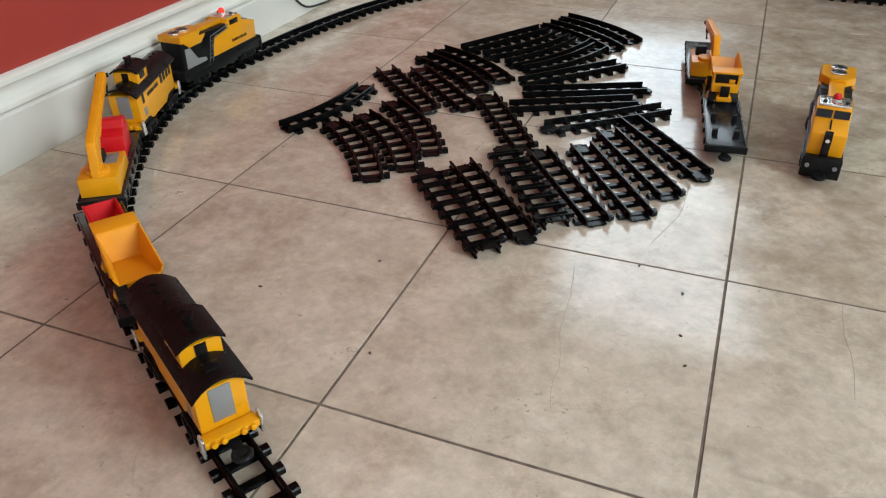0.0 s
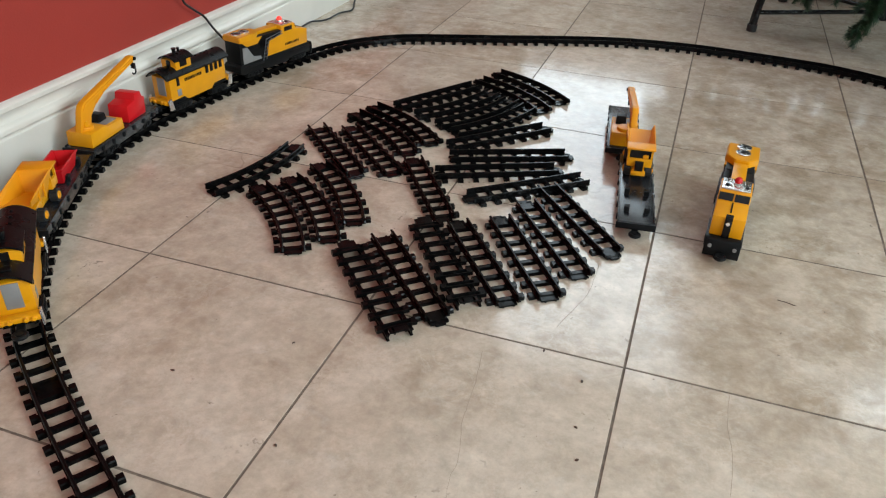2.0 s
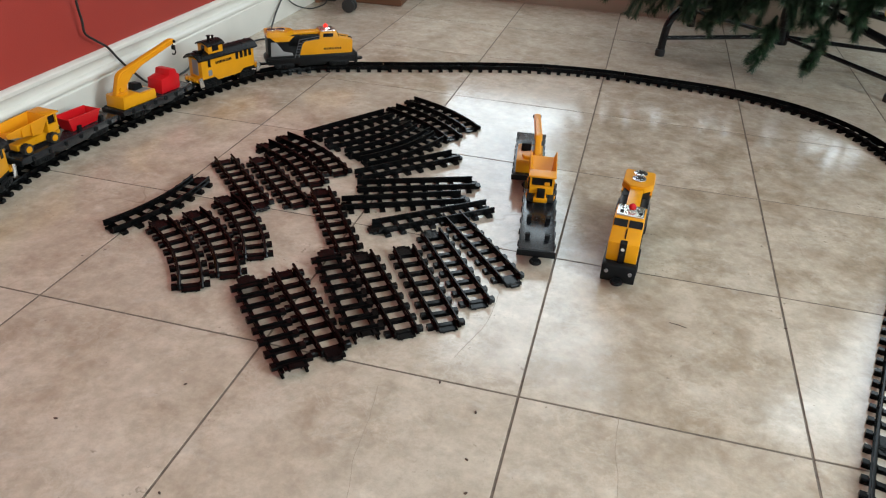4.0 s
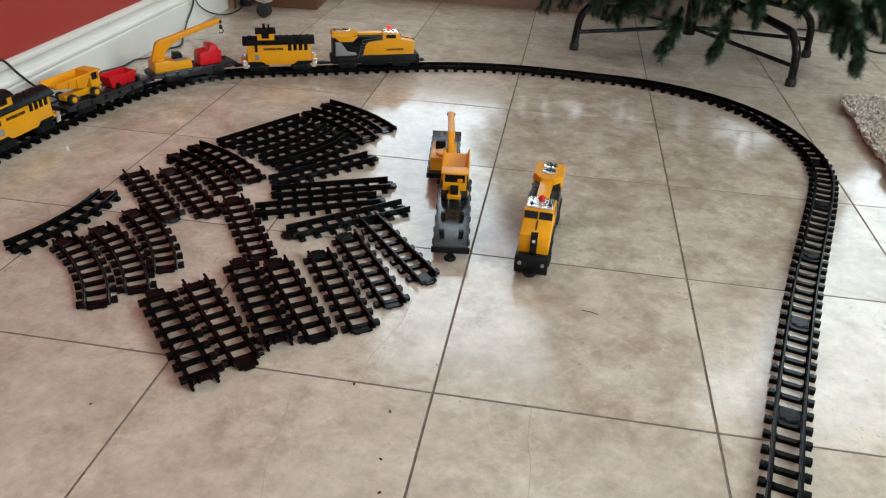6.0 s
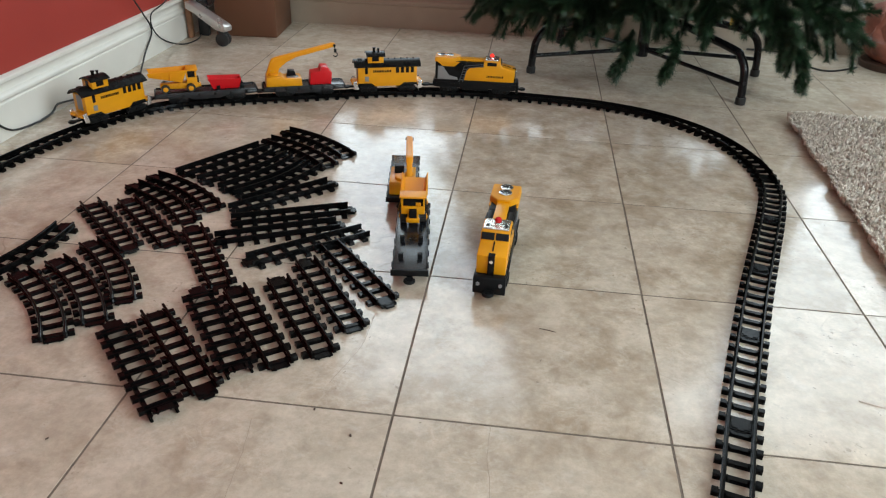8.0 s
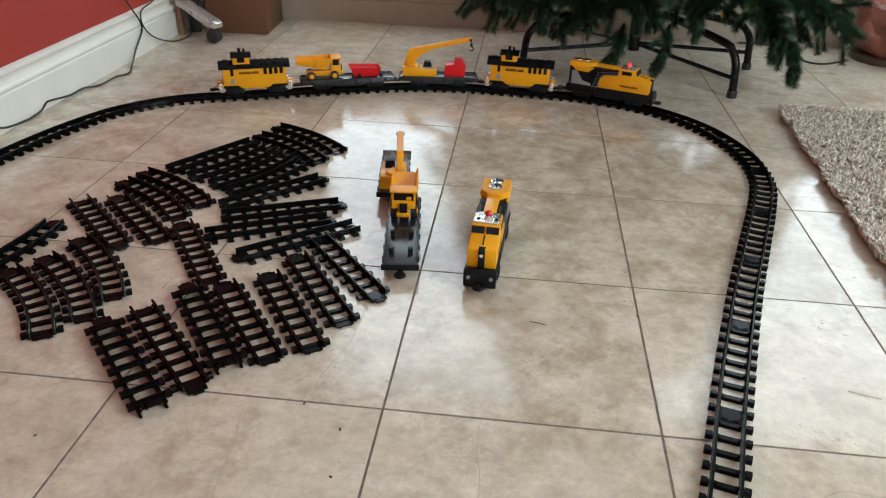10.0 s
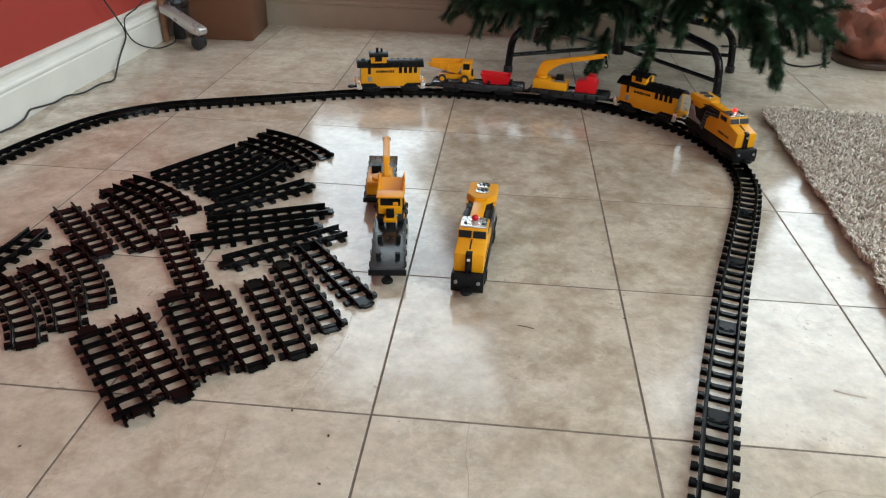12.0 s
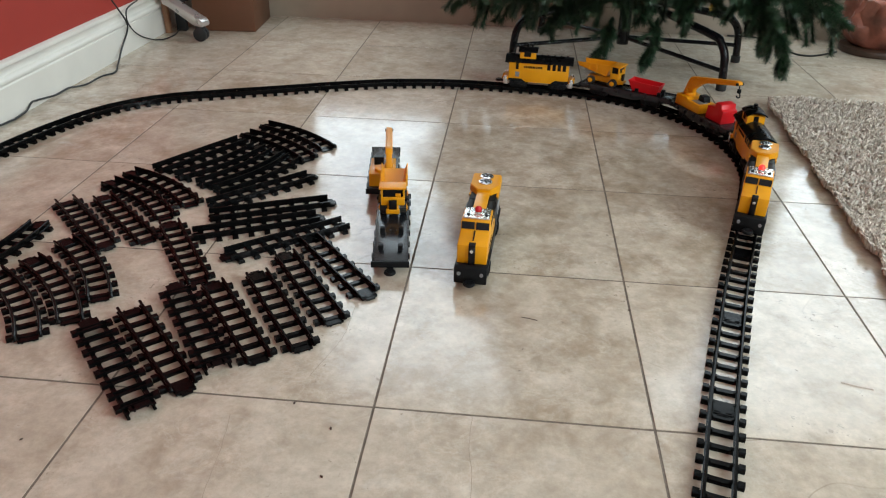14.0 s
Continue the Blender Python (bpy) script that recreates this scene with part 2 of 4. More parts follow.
def prism(bm, pts, y0, y1, bevel=0.0):
    """A polygon in x, z carried from y0 to y1."""
    a = [bm.verts.new((x, y0, z)) for x, z in pts]
    b = [bm.verts.new((x, y1, z)) for x, z in pts]
    n = len(pts)
    fs = [bm.faces.new(a), bm.faces.new(b[::-1])]
    fs += [bm.faces.new((a[i], b[i], b[(i + 1) % n], a[(i + 1) % n])) for i in range(n)]
    bmesh.ops.recalc_face_normals(bm, faces=fs)
    if bevel:
        es = list({e for f in fs for e in f.edges})
        bmesh.ops.bevel(bm, geom=es, offset=bevel, segments=2, profile=0.5, affect="EDGES")
    return bm


def cyl(bm, p, axis, r, length, seg=16, r2=None, bevel=0.0):
    q = Vector(axis).normalized().to_track_quat("Z", "Y").to_matrix().to_4x4()
    m = Matrix.Translation(Vector(p)) @ q
    got = bmesh.ops.create_cone(bm, cap_ends=True, segments=seg, radius1=r, radius2=r if r2 is None else r2, depth=length, matrix=m)
    if bevel:
        es = [e for e in {e for v in got["verts"] for e in v.link_edges} if any(len(f.verts) > 4 for f in e.link_faces)]
        bmesh.ops.bevel(bm, geom=es, offset=bevel, segments=2, profile=0.5, affect="EDGES")
    return bm


def tube(bm, pts, r, seg=8):
    pts = [Vector(p) for p in pts]
    rings, up = [], Vector((0.31, 0.2, 0.93))
    for i, p in enumerate(pts):
        d = (pts[min(i + 1, len(pts) - 1)] - pts[max(i - 1, 0)]).normalized()
        u = d.cross(up)
        u = (u if u.length > 1e-4 else d.cross(Vector((1, 0, 0)))).normalized()
        w = d.cross(u)
        rings.append([bm.verts.new(p + r * (math.cos(2 * math.pi * k / seg) * u + math.sin(2 * math.pi * k / seg) * w)) for k in range(seg)])
    for a, b in zip(rings, rings[1:]):
        for k in range(seg):
            bm.faces.new((a[k], a[(k + 1) % seg], b[(k + 1) % seg], b[k]))
    bm.faces.new(rings[0][::-1])
    bm.faces.new(rings[-1])
    return bm


def smooth_line(pts, steps=8):
    pts = [Vector(p) for p in pts]
    out = []
    for i in range(len(pts) - 1):
        a, b, c, d = pts[max(i - 1, 0)], pts[i], pts[i + 1], pts[min(i + 2, len(pts) - 1)]
        for k in range(steps):
            t = k / steps
            out.append(0.5 * (2 * b + (c - a) * t + (2 * a - 5 * b + 4 * c - d) * t * t + (3 * b - 3 * c + d - a) * t ** 3))
    return out + [pts[-1]]


def mesh_of(name, bm, material, smooth=False):
    me = bpy.data.meshes.new(name)
    bmesh.ops.recalc_face_normals(bm, faces=bm.faces)
    bm.to_mesh(me)
    bm.free()
    me.materials.append(material)
    if smooth:
        me.shade_smooth()
        me.set_sharp_from_angle(angle=radians(38))
    return me


def part(name, bm, material, parent, label="", smooth=True):
    o = new(name, bm if isinstance(bm, bpy.types.Mesh) else mesh_of(name, bm, material, smooth))
    o.parent = parent
    if label:
        tagged(o, label)
    return o


def thing(name, label, category, group="", m=None, kind=""):
    o = new(name)
    o.empty_display_size = 0.02
    if m is not None:
        o.matrix_basis = m
    return tagged(o, label, category, group, kind)


def B():
    return bmesh.new()


# ---- room ----


def solid(name, boxes, material, label, kind="structure"):
    bm = B()
    for b in boxes:
        box(bm, *b)
    return tagged(new(name, mesh_of(name, bm, material)), label, name.split("_")[0], kind=kind)


solid("wall_left", [(LEFT_X - 0.12, LEFT_X, FRONT_Y, BACK_Y, 0, CEIL)], M_RED_WALL, "brick-red painted wall above a white baseboard")
solid("wall_back", [(LEFT_X - 0.12, WIN_X0, BACK_Y, BACK_Y + 0.14, 0, CEIL), (WIN_X1, RIGHT_X + 0.12, BACK_Y, BACK_Y + 0.14, 0, CEIL),
                    (WIN_X0, WIN_X1, BACK_Y, BACK_Y + 0.14, 0, WIN_Z0), (WIN_X0, WIN_X1, BACK_Y, BACK_Y + 0.14, WIN_Z1, CEIL)],
      M_CREAM, "cream painted wall with a wide low window")
SW = (-1.80, -0.20, 0.85, 2.35)
solid("wall_right", [(RIGHT_X, RIGHT_X + 0.12, FRONT_Y, SW[0], 0, CEIL), (RIGHT_X, RIGHT_X + 0.12, SW[1], BACK_Y, 0, CEIL),
                     (RIGHT_X, RIGHT_X + 0.12, SW[0], SW[1], 0, SW[2]), (RIGHT_X, RIGHT_X + 0.12, SW[0], SW[1], SW[3], CEIL)],
      M_CREAM, "cream painted side wall with a window")
# assumed opening in the unseen wall, made for the rear fill light
FW = (-0.65, 2.45, 0.6, 2.2)
solid("wall_front", [(LEFT_X - 0.12, FW[0], FRONT_Y - 0.14, FRONT_Y, 0, CEIL), (FW[1], RIGHT_X + 0.12, FRONT_Y - 0.14, FRONT_Y, 0, CEIL),
                     (FW[0], FW[1], FRONT_Y - 0.14, FRONT_Y, 0, FW[2]), (FW[0], FW[1], FRONT_Y - 0.14, FRONT_Y, FW[3], CEIL)],
      M_CREAM, "unseen cream painted wall with an assumed window at the other end")
solid("ceiling", [(LEFT_X - 0.12, RIGHT_X + 0.12, FRONT_Y - 0.12, BACK_Y + 0.14, CEIL, CEIL + 0.1)], M_CEIL, "flat white painted ceiling")


def window(name, along, a0, a1, z0, z1, base, panes):
    w = thing(name, "white framed window with clear panes", "window", kind="structure")

    def bar(nm, p0, p1, q0, q1, d0, d1, material):
        bm = B()
        box(bm, *((p0, p1, base + d0, base + d1, q0, q1) if along == "x" else (base + d0, base + d1, p0, p1, q0, q1)))
        return part(nm, bm, material, w, smooth=False)
    f = 0.05
    bar("window_frame", a0 + 0.001, a1 - 0.001, z0 + 0.001, z0 + f, 0.08, 0.13, M_WHITE)
    bar("window_frame", a0 + 0.001, a1 - 0.001, z1 - f, z1 - 0.001, 0.08, 0.13, M_WHITE)
    step = (a1 - a0) / panes
    for i in range(panes + 1):
        c = min(max(a0 + i * step, a0 + f / 2 + 0.001), a1 - f / 2 - 0.001)
        bar("mullion", c - f / 2, c + f / 2, z0 + f, z1 - f, 0.08, 0.13, M_WHITE)
    for i in range(panes):
        o = bar("pane", a0 + i * step + f, a0 + (i + 1) * step - f, z0 + f + 0.002, z1 - f - 0.002, 0.103, 0.107, M_GLASS)
        o.visible_shadow = False


window("window_1", "x", WIN_X0, WIN_X1, WIN_Z0, WIN_Z1, BACK_Y, 3)
window("window_2", "y", SW[0], SW[1], SW[2], SW[3], RIGHT_X, 2)
# unseen window, added to go with the rear fill
window("window_3", "x", FW[0], FW[1], FW[2], FW[3], FRONT_Y - 0.21, 3)


def baseboard(name, m, length, material, label):
    """A moulded board: plain plinth, ogee and cap; x runs along the wall, y out of it."""
    prof = [(0, 0), (0.018, 0), (0.018, 0.091), (0.0150, 0.094), (0.0150, 0.0975), (0.0205, 0.1015), (0.0210, 0.108), (0.0185, 0.1130), (0.0100, 0.1175),
            (0.0072, 0.124), (0.0080, 0.132), (0.0120, 0.1385), (0.0165, 0.142), (0.0168, 0.150), (0.0130, 0.154), (0, 0.156)]
    bm = B()
    a = [bm.verts.new((0, y, z)) for y, z in prof]
    b = [bm.verts.new((length, y, z)) for y, z in prof]
    bm.faces.new(a[::-1])
    bm.faces.new(b)
    for i in range(len(prof)):
        j = (i + 1) % len(prof)
        bm.faces.new((a[i], a[j], b[j], b[i]))
    o = new(name, mesh_of(name, bm, material, True))
    o.matrix_basis = m
    return tagged(o, label, "baseboard", kind="structure")


baseboard("baseboard", pose(LEFT_X, BACK_Y - 0.024, 0, 0, 0, -90), BACK_Y - 0.03 - FRONT_Y, M_WHITE, "tall white moulded baseboard under the red wall")
# the back board's shade is put into its colour
baseboard("baseboard", pose(RIGHT_X - 0.024, BACK_Y, 0, 0, 0, 180), RIGHT_X - LEFT_X - 0.025, M_WHITE_SHADED, "tall white moulded baseboard under the window, coloured beige for shade")

# ---- track ----
RAIL_TOP, GAUGE, TIES = 0.0170, 0.0375, 8
LOOP = [(-0.405, -0.532), (-0.562, -0.435), (-0.722, -0.332), (-0.865, -0.225), (-0.985, -0.075), (-1.078, 0.090), (-1.136, 0.260), (-1.150, 0.430), (-1.131, 0.580), (-1.108, 0.770), (-1.058, 0.990), (-0.988, 1.160), (-0.868, 1.280), (-0.715, 1.345), (-0.549, 1.413), (-0.382, 1.485), (-0.200, 1.548), (0.000, 1.572), (0.200, 1.559), (0.385, 1.540), (0.554, 1.471), (0.668, 1.370), (0.740, 1.252), (0.783, 1.100), (0.783, 0.955), (0.749, 0.822), (0.682, 0.618), (0.614, 0.410), (0.546, 0.178), (0.508, 0.040), (0.472, -0.104), (0.420, -0.300), (0.330, -0.500), (0.170, -0.660), (-0.040, -0.700), (-0.240, -0.630)]


def loop_path():
    p = np.array(LOOP)
    q, n = p.copy(), len(p)
    for _ in range(2):
        q = q + 0.25 * (0.5 * (np.roll(q, 1, 0) + np.roll(q, -1, 0)) - q)
    q = q + 0.6 * (p - q)
    out = []
    for i in range(n):
        a, b, c, d = q[i - 1], q[i], q[(i + 1) % n], q[(i + 2) % n]
        for k in range(40):
            t = k / 40
            out.append(0.5 * (2 * b + (c - a) * t + (2 * a - 5 * b + 4 * c - d) * t * t + (3 * b - 3 * c + d - a) * t ** 3))
    out = np.array(out)
    out = np.vstack([out, out[:1]])
    return out, np.concatenate([[0], np.cumsum(np.linalg.norm(np.diff(out, axis=0), axis=1))])


LOOP_XY, LOOP_S = loop_path()
LOOP_LEN = float(LOOP_S[-1])


def on_loop(s):
    s = s % LOOP_LEN
    return Vector((float(np.interp(s, LOOP_S, LOOP_XY[:, 0])), float(np.interp(s, LOOP_S, LOOP_XY[:, 1])), 0))


def heading(s, h=0.02):
    d = on_loop(s + h) - on_loop(s - h)
    return math.atan2(d.y, d.x)


def rail_mesh(line, side):
    """A rail with foot, web and rounded head along a line of (point, heading)."""
    prof = [(-0.0032, 0.0050), (0.0032, 0.0050), (0.0032, 0.0066), (0.0012, 0.0076), (0.0012, 0.0134), (0.0023, 0.0142), (0.0023, 0.0160),
            (0.0011, RAIL_TOP), (-0.0011, RAIL_TOP), (-0.0023, 0.0160), (-0.0023, 0.0142), (-0.0012, 0.0134), (-0.0012, 0.0076), (-0.0032, 0.0066)]
    bm = B()
    rings = []
    for p, a in line:
        nrm = Vector((-math.sin(a), math.cos(a), 0))
        rings.append([bm.verts.new(p + nrm * (side * GAUGE / 2 + y) + Vector((0, 0, z))) for y, z in prof])
    for a, b in zip(rings, rings[1:]):
        for k in range(len(prof)):
            bm.faces.new((a[k], a[(k + 1) % len(prof)], b[(k + 1) % len(prof)], b[k]))
    bm.faces.new(rings[0][::-1])
    bm.faces.new(rings[-1])
    return mesh_of("rail", bm, M_BLACK, True)


def tie_mesh():
    """A hollow tie: a channel open below, with chunky closed ends outside the rails and small chairs inside them."""
    bm = B()
    prism(bm, [(-0.0048, 0.0034), (0.0048, 0.0034), (0.0042, 0.0056), (-0.0042, 0.0056)], -0.0270, 0.0270)
    for s in (-1, 1):
        prism(bm, [(s * 0.0055, 0), (s * 0.0038, 0), (s * 0.0033, 0.0036), (s * 0.0048, 0.0036)], -0.0270, 0.0270)
        prism(bm, [(-0.0061, 0.0), (0.0061, 0.0), (0.0057, 0.0066), (0.0043, 0.0086), (-0.0043, 0.0086), (-0.0057, 0.0066)], min(s * 0.0232, s * 0.0322), max(s * 0.0232, s * 0.0322))
        prism(bm, [(-0.0035, 0.0052), (0.0035, 0.0052), (0.0026, 0.0078), (-0.0026, 0.0078)], s * 0.0146 - 0.0018, s * 0.0146 + 0.0018)
    return mesh_of("tie", bm, M_BLACK)


def plate_mesh():
    """The tongue between the rails of a joint, with its raised locking arms."""
    bm = B()
    box(bm, -0.016, 0.014, -0.0155, 0.0155, 0.0014, 0.0066, 0.0008)
    box(bm, 0.010, 0.019, -0.0085, 0.0085, 0.0016, 0.0056, 0.0006)
    for s in (-1, 1):
        prism(bm, [(-0.006, 0.0064), (0.008, 0.0064), (0.007, 0.0080), (-0.005, 0.0080)], s * 0.0125 - 0.0012, s * 0.0125 + 0.0012)
        prism(bm, [(0.0085, 0.0064), (0.0105, 0.0064), (0.0105, 0.0078), (0.0085, 0.0078)], s * 0.0085 - 0.0042, s * 0.0085 + 0.0042)
    return mesh_of("joint_plate", bm, M_BLACK)


def clip_mesh():
    """The socket side of a joint: two hooks and a short web on the end tie."""
    bm = B()
    box(bm, -0.006, 0.008, -0.0155, 0.0155, 0.0010, 0.0040)
    for y in (-0.009, 0.009):
        box(bm, -0.0080, 0.004, y - 0.0014, y + 0.0014, 0.0010, 0.0046)
    return mesh_of("joint_clip", bm, M_BLACK)


TIE, PLATE, CLIP = tie_mesh(), plate_mesh(), clip_mesh()


def track(name, label, line_at, group, base):
    """A track piece from line_at(u), u from 0 to 1, in the space of base."""
    t = thing(name, label, "toy track", group, base)
    line = [line_at(k / 12) for k in range(13)]
    for side in (-1, 1):
        part("rail", rail_mesh(line, side), None, t)
    for k in range(TIES):
        p, a = line_at((k + 0.5) / TIES)
        o = part("tie", TIE, None, t)
        o.matrix_basis = Matrix.Translation(p) @ Matrix.Rotation(a, 4, "Z")
    for nm, me, u in (("joint_plate", PLATE, 0.985), ("joint_clip", CLIP, 0.02)):
        p, a = line_at(u)
        o = part(nm, me, None, t)
        o.matrix_basis = Matrix.Translation(p) @ Matrix.Rotation(a, 4, "Z")
    return t


# the loop on which the train runs: 26 pieces end to end
JOINT = 0.120
for i in range(26):
    s0 = JOINT + i * LOOP_LEN / 26
    mid, ang = on_loop(s0 + LOOP_LEN / 52), heading(s0 + LOOP_LEN / 52)
    base = Matrix.Translation(mid) @ Matrix.Rotation(ang, 4, "Z")
    inv = base.inverted()

    def loop_line(u, s0=s0, inv=inv, ang=ang):
        s = s0 + (0.0008 + 0.9984 * u) * LOOP_LEN / 26
        return inv @ on_loop(s), heading(s) - ang
    track("track_piece", "black plastic toy track piece joined into the loop", loop_line, "track pieces of the loop", base)


def straight_line(u):
    return Vector(((u - 0.5) * 0.257, 0, 0)), 0.0


def curve_line(u):
    r, full = 0.48, 0.257 / 0.48
    a = (u - 0.5) * full
    return Vector((r * math.sin(a), r * (1 - math.cos(a)) - 0.011, 0)), a


proto = {}


def spare(kind, x, y, deg, z=0.0, flip=False, tilt=0.0):
    m = pose(x, y, z + (0.0172 if flip else 0.0), 180 if flip else 0, tilt, deg)
    if kind not in proto:
        lab = "loose %s black plastic toy track piece lying on the tiles" % ("curved" if kind == "c" else "straight")
        proto[kind] = track("spare_track_piece", lab, curve_line if kind == "c" else straight_line, "spare track pieces", m)
        return proto[kind]
    return copy_thing(proto[kind], m)


# loose pieces: kind, ends, bulge side (+1: to the left of the way from the first end to the second), height, upside down
SPARES = [
    ("c", -0.828, 0.218, -0.777, 0.464, -1, 0, 0),
    ("c", -0.756, 0.274, -0.577, 0.090, 1, 0, 0),
    ("c", -0.715, 0.327, -0.537, 0.147, 1, 0, 0),
    ("c", -0.690, 0.406, -0.521, 0.217, 1, 0, 0),
    ("s", -0.796, 0.583, -0.600, 0.391, 0, 0, 0),
    ("s", -0.530, 0.424, -0.719, 0.606, 0, 0, 0),
    ("c", -0.746, 0.692, -0.528, 0.527, 1, 0, 0),
    ("c", -0.728, 0.753, -0.495, 0.592, 1, 0, 0),
    ("s", -0.377, 0.294, -0.520, 0.501, 0, 0, 0),
    ("s", -0.665, 0.762, -0.525, 0.989, 0, 0, 0),
    ("c", -0.594, 0.731, -0.465, 0.948, -1, 0, 0),
    ("c", -0.528, 0.695, -0.406, 0.920, -1, 0, 0),
    ("c", -0.480, 0.663, -0.351, 0.893, -1, 0, 0),
    ("c", -0.529, 1.034, -0.318, 0.889, 1, 0, 0),
    ("c", -0.502, 1.108, -0.284, 0.960, 1, 0, 0),
    ("s", -0.468, 0.598, -0.292, 0.782, 0, 0, 0),
    ("s", -0.451, 0.547, -0.217, 0.651, 0, 0, 0),
    ("s", -0.454, 0.461, -0.223, 0.575, 0, 0, 0),
    ("s", -0.158, 0.555, -0.357, 0.388, 0, 0, 0),
    ("s", -0.233, 0.497, -0.057, 0.282, 0, 0, 0),
    ("s", -0.101, 0.197, -0.249, 0.408, 0, 0, 0),
    ("s", -0.134, 0.116, -0.281, 0.332, 0, 0, 0),
    ("s", -0.194, 0.078, -0.349, 0.286, 0, 0, 0),
    ("s", -0.255, 0.056, -0.401, 0.252, 0, 0, 1),
    ("s", -0.463, 0.194, -0.285, 0.000, 0, 0, 0),
    ("s", -0.326, -0.056, -0.499, 0.130, 0, 0, 1),
]
for kind, x0, y0, x1, y1, bulge, z, flip in SPARES:
    # a curve's own bulge is to its right, so one that bulges left is turned round
    a = math.degrees(math.atan2(y1 - y0, x1 - x0)) + (180 if bulge > 0 else 0)
    spare(kind, 0.5 * (x0 + x1), 0.5 * (y0 + y1), a, z, flip)

# ---- rolling stock: x ahead, z from the rail ----


def wheel_mesh():
    bm = B()
    cyl(bm, (0, 0, 0), (0, 1, 0), 0.0022, 0.044, 8)
    for s in (-1, 1):
        cyl(bm, (0, s * 0.0192, 0), (0, 1, 0), 0.0108, 0.005, 20, bevel=0.0006)
        cyl(bm, (0, s * 0.0160, 0), (0, 1, 0), 0.0122, 0.0016, 20)
        for k in range(5):
            a = 2 * math.pi * k / 5
            cyl(bm, (0.006 * math.cos(a), s * 0.0219, 0.006 * math.sin(a)), (0, 1, 0), 0.0017, 0.0008, 6)
    return mesh_of("wheel_set", bm, M_DARK, True)


WHEELSET = wheel_mesh()
AXLES = {}


def bogie(root, x, half=0.026):
    bm = B()
    for s in (-1, 1):
        y0, y1 = sorted((s * 0.0262, s * 0.0295))
        prism(bm, [(-0.03, 0.012), (-0.026, 0.006), (-0.012, 0.004), (0.012, 0.004), (0.026, 0.006), (0.03, 0.012), (0.026, 0.019), (-0.026, 0.019)], y0, y1, 0.0006)
        for dx in (-0.017, 0.017):
            box(bm, dx - 0.005, dx + 0.005, *sorted((s * 0.0295, s * 0.0315)), 0.007, 0.0155, 0.0008)
        for k in range(3):
            cyl(bm, (-0.005 + 0.005 * k, s * 0.0305, 0.0105), (0, 0, 1), 0.0018, 0.009, 8)
    box(bm, -0.012, 0.012, -0.0262, 0.0262, 0.013, 0.021)
    b = part("bogie", bm, M_DARK, root)
    b.matrix_basis = pose(x, 0, 0)
    for dx in (-0.017, 0.017):
        w = part("wheel_set", WHEELSET, None, b)
        w.matrix_basis = pose(dx, 0, 0.0108)
        AXLES.setdefault(root.name, []).append(w)
    return b


def coupler(root, x, way):
    """A broad draw plate with a round hooked head."""
    bm = B()
    box(bm, *sorted((x - way * 0.006, x + way * 0.018)), -0.0058, 0.0058, 0.0118, 0.0168, 0.0010)
    r, c = 0.0082, x + way * 0.022
    tube(bm, [(c + r * math.cos(a), r * math.sin(a), 0.0148) for a in [math.pi * (0.2 + 1.6 * k / 16) + (math.pi if way < 0 else 0) + math.pi for k in range(17)]], 0.0034, 8)
    cyl(bm, (c - way * 0.004, 0, 0.0150), (0, 0, 1), 0.0078, 0.0046, 16, bevel=0.0008)
    return part("coupler", bm, M_DARK, root)


def bars(root, x0, x1, y, z, h, n, material, seed):
    """Unreadable lettering: a row of small blocks."""
    rnd = random.Random(seed)
    bm = B()
    w = (x1 - x0) / n
    for k in range(n):
        a = x0 + k * w
        box(bm, a, a + w * rnd.uniform(0.55, 0.85), *sorted((y, y * 1.012)), z - h / 2, z + h / 2)
    return part("lettering", bm, material, root, "dark block lettering")


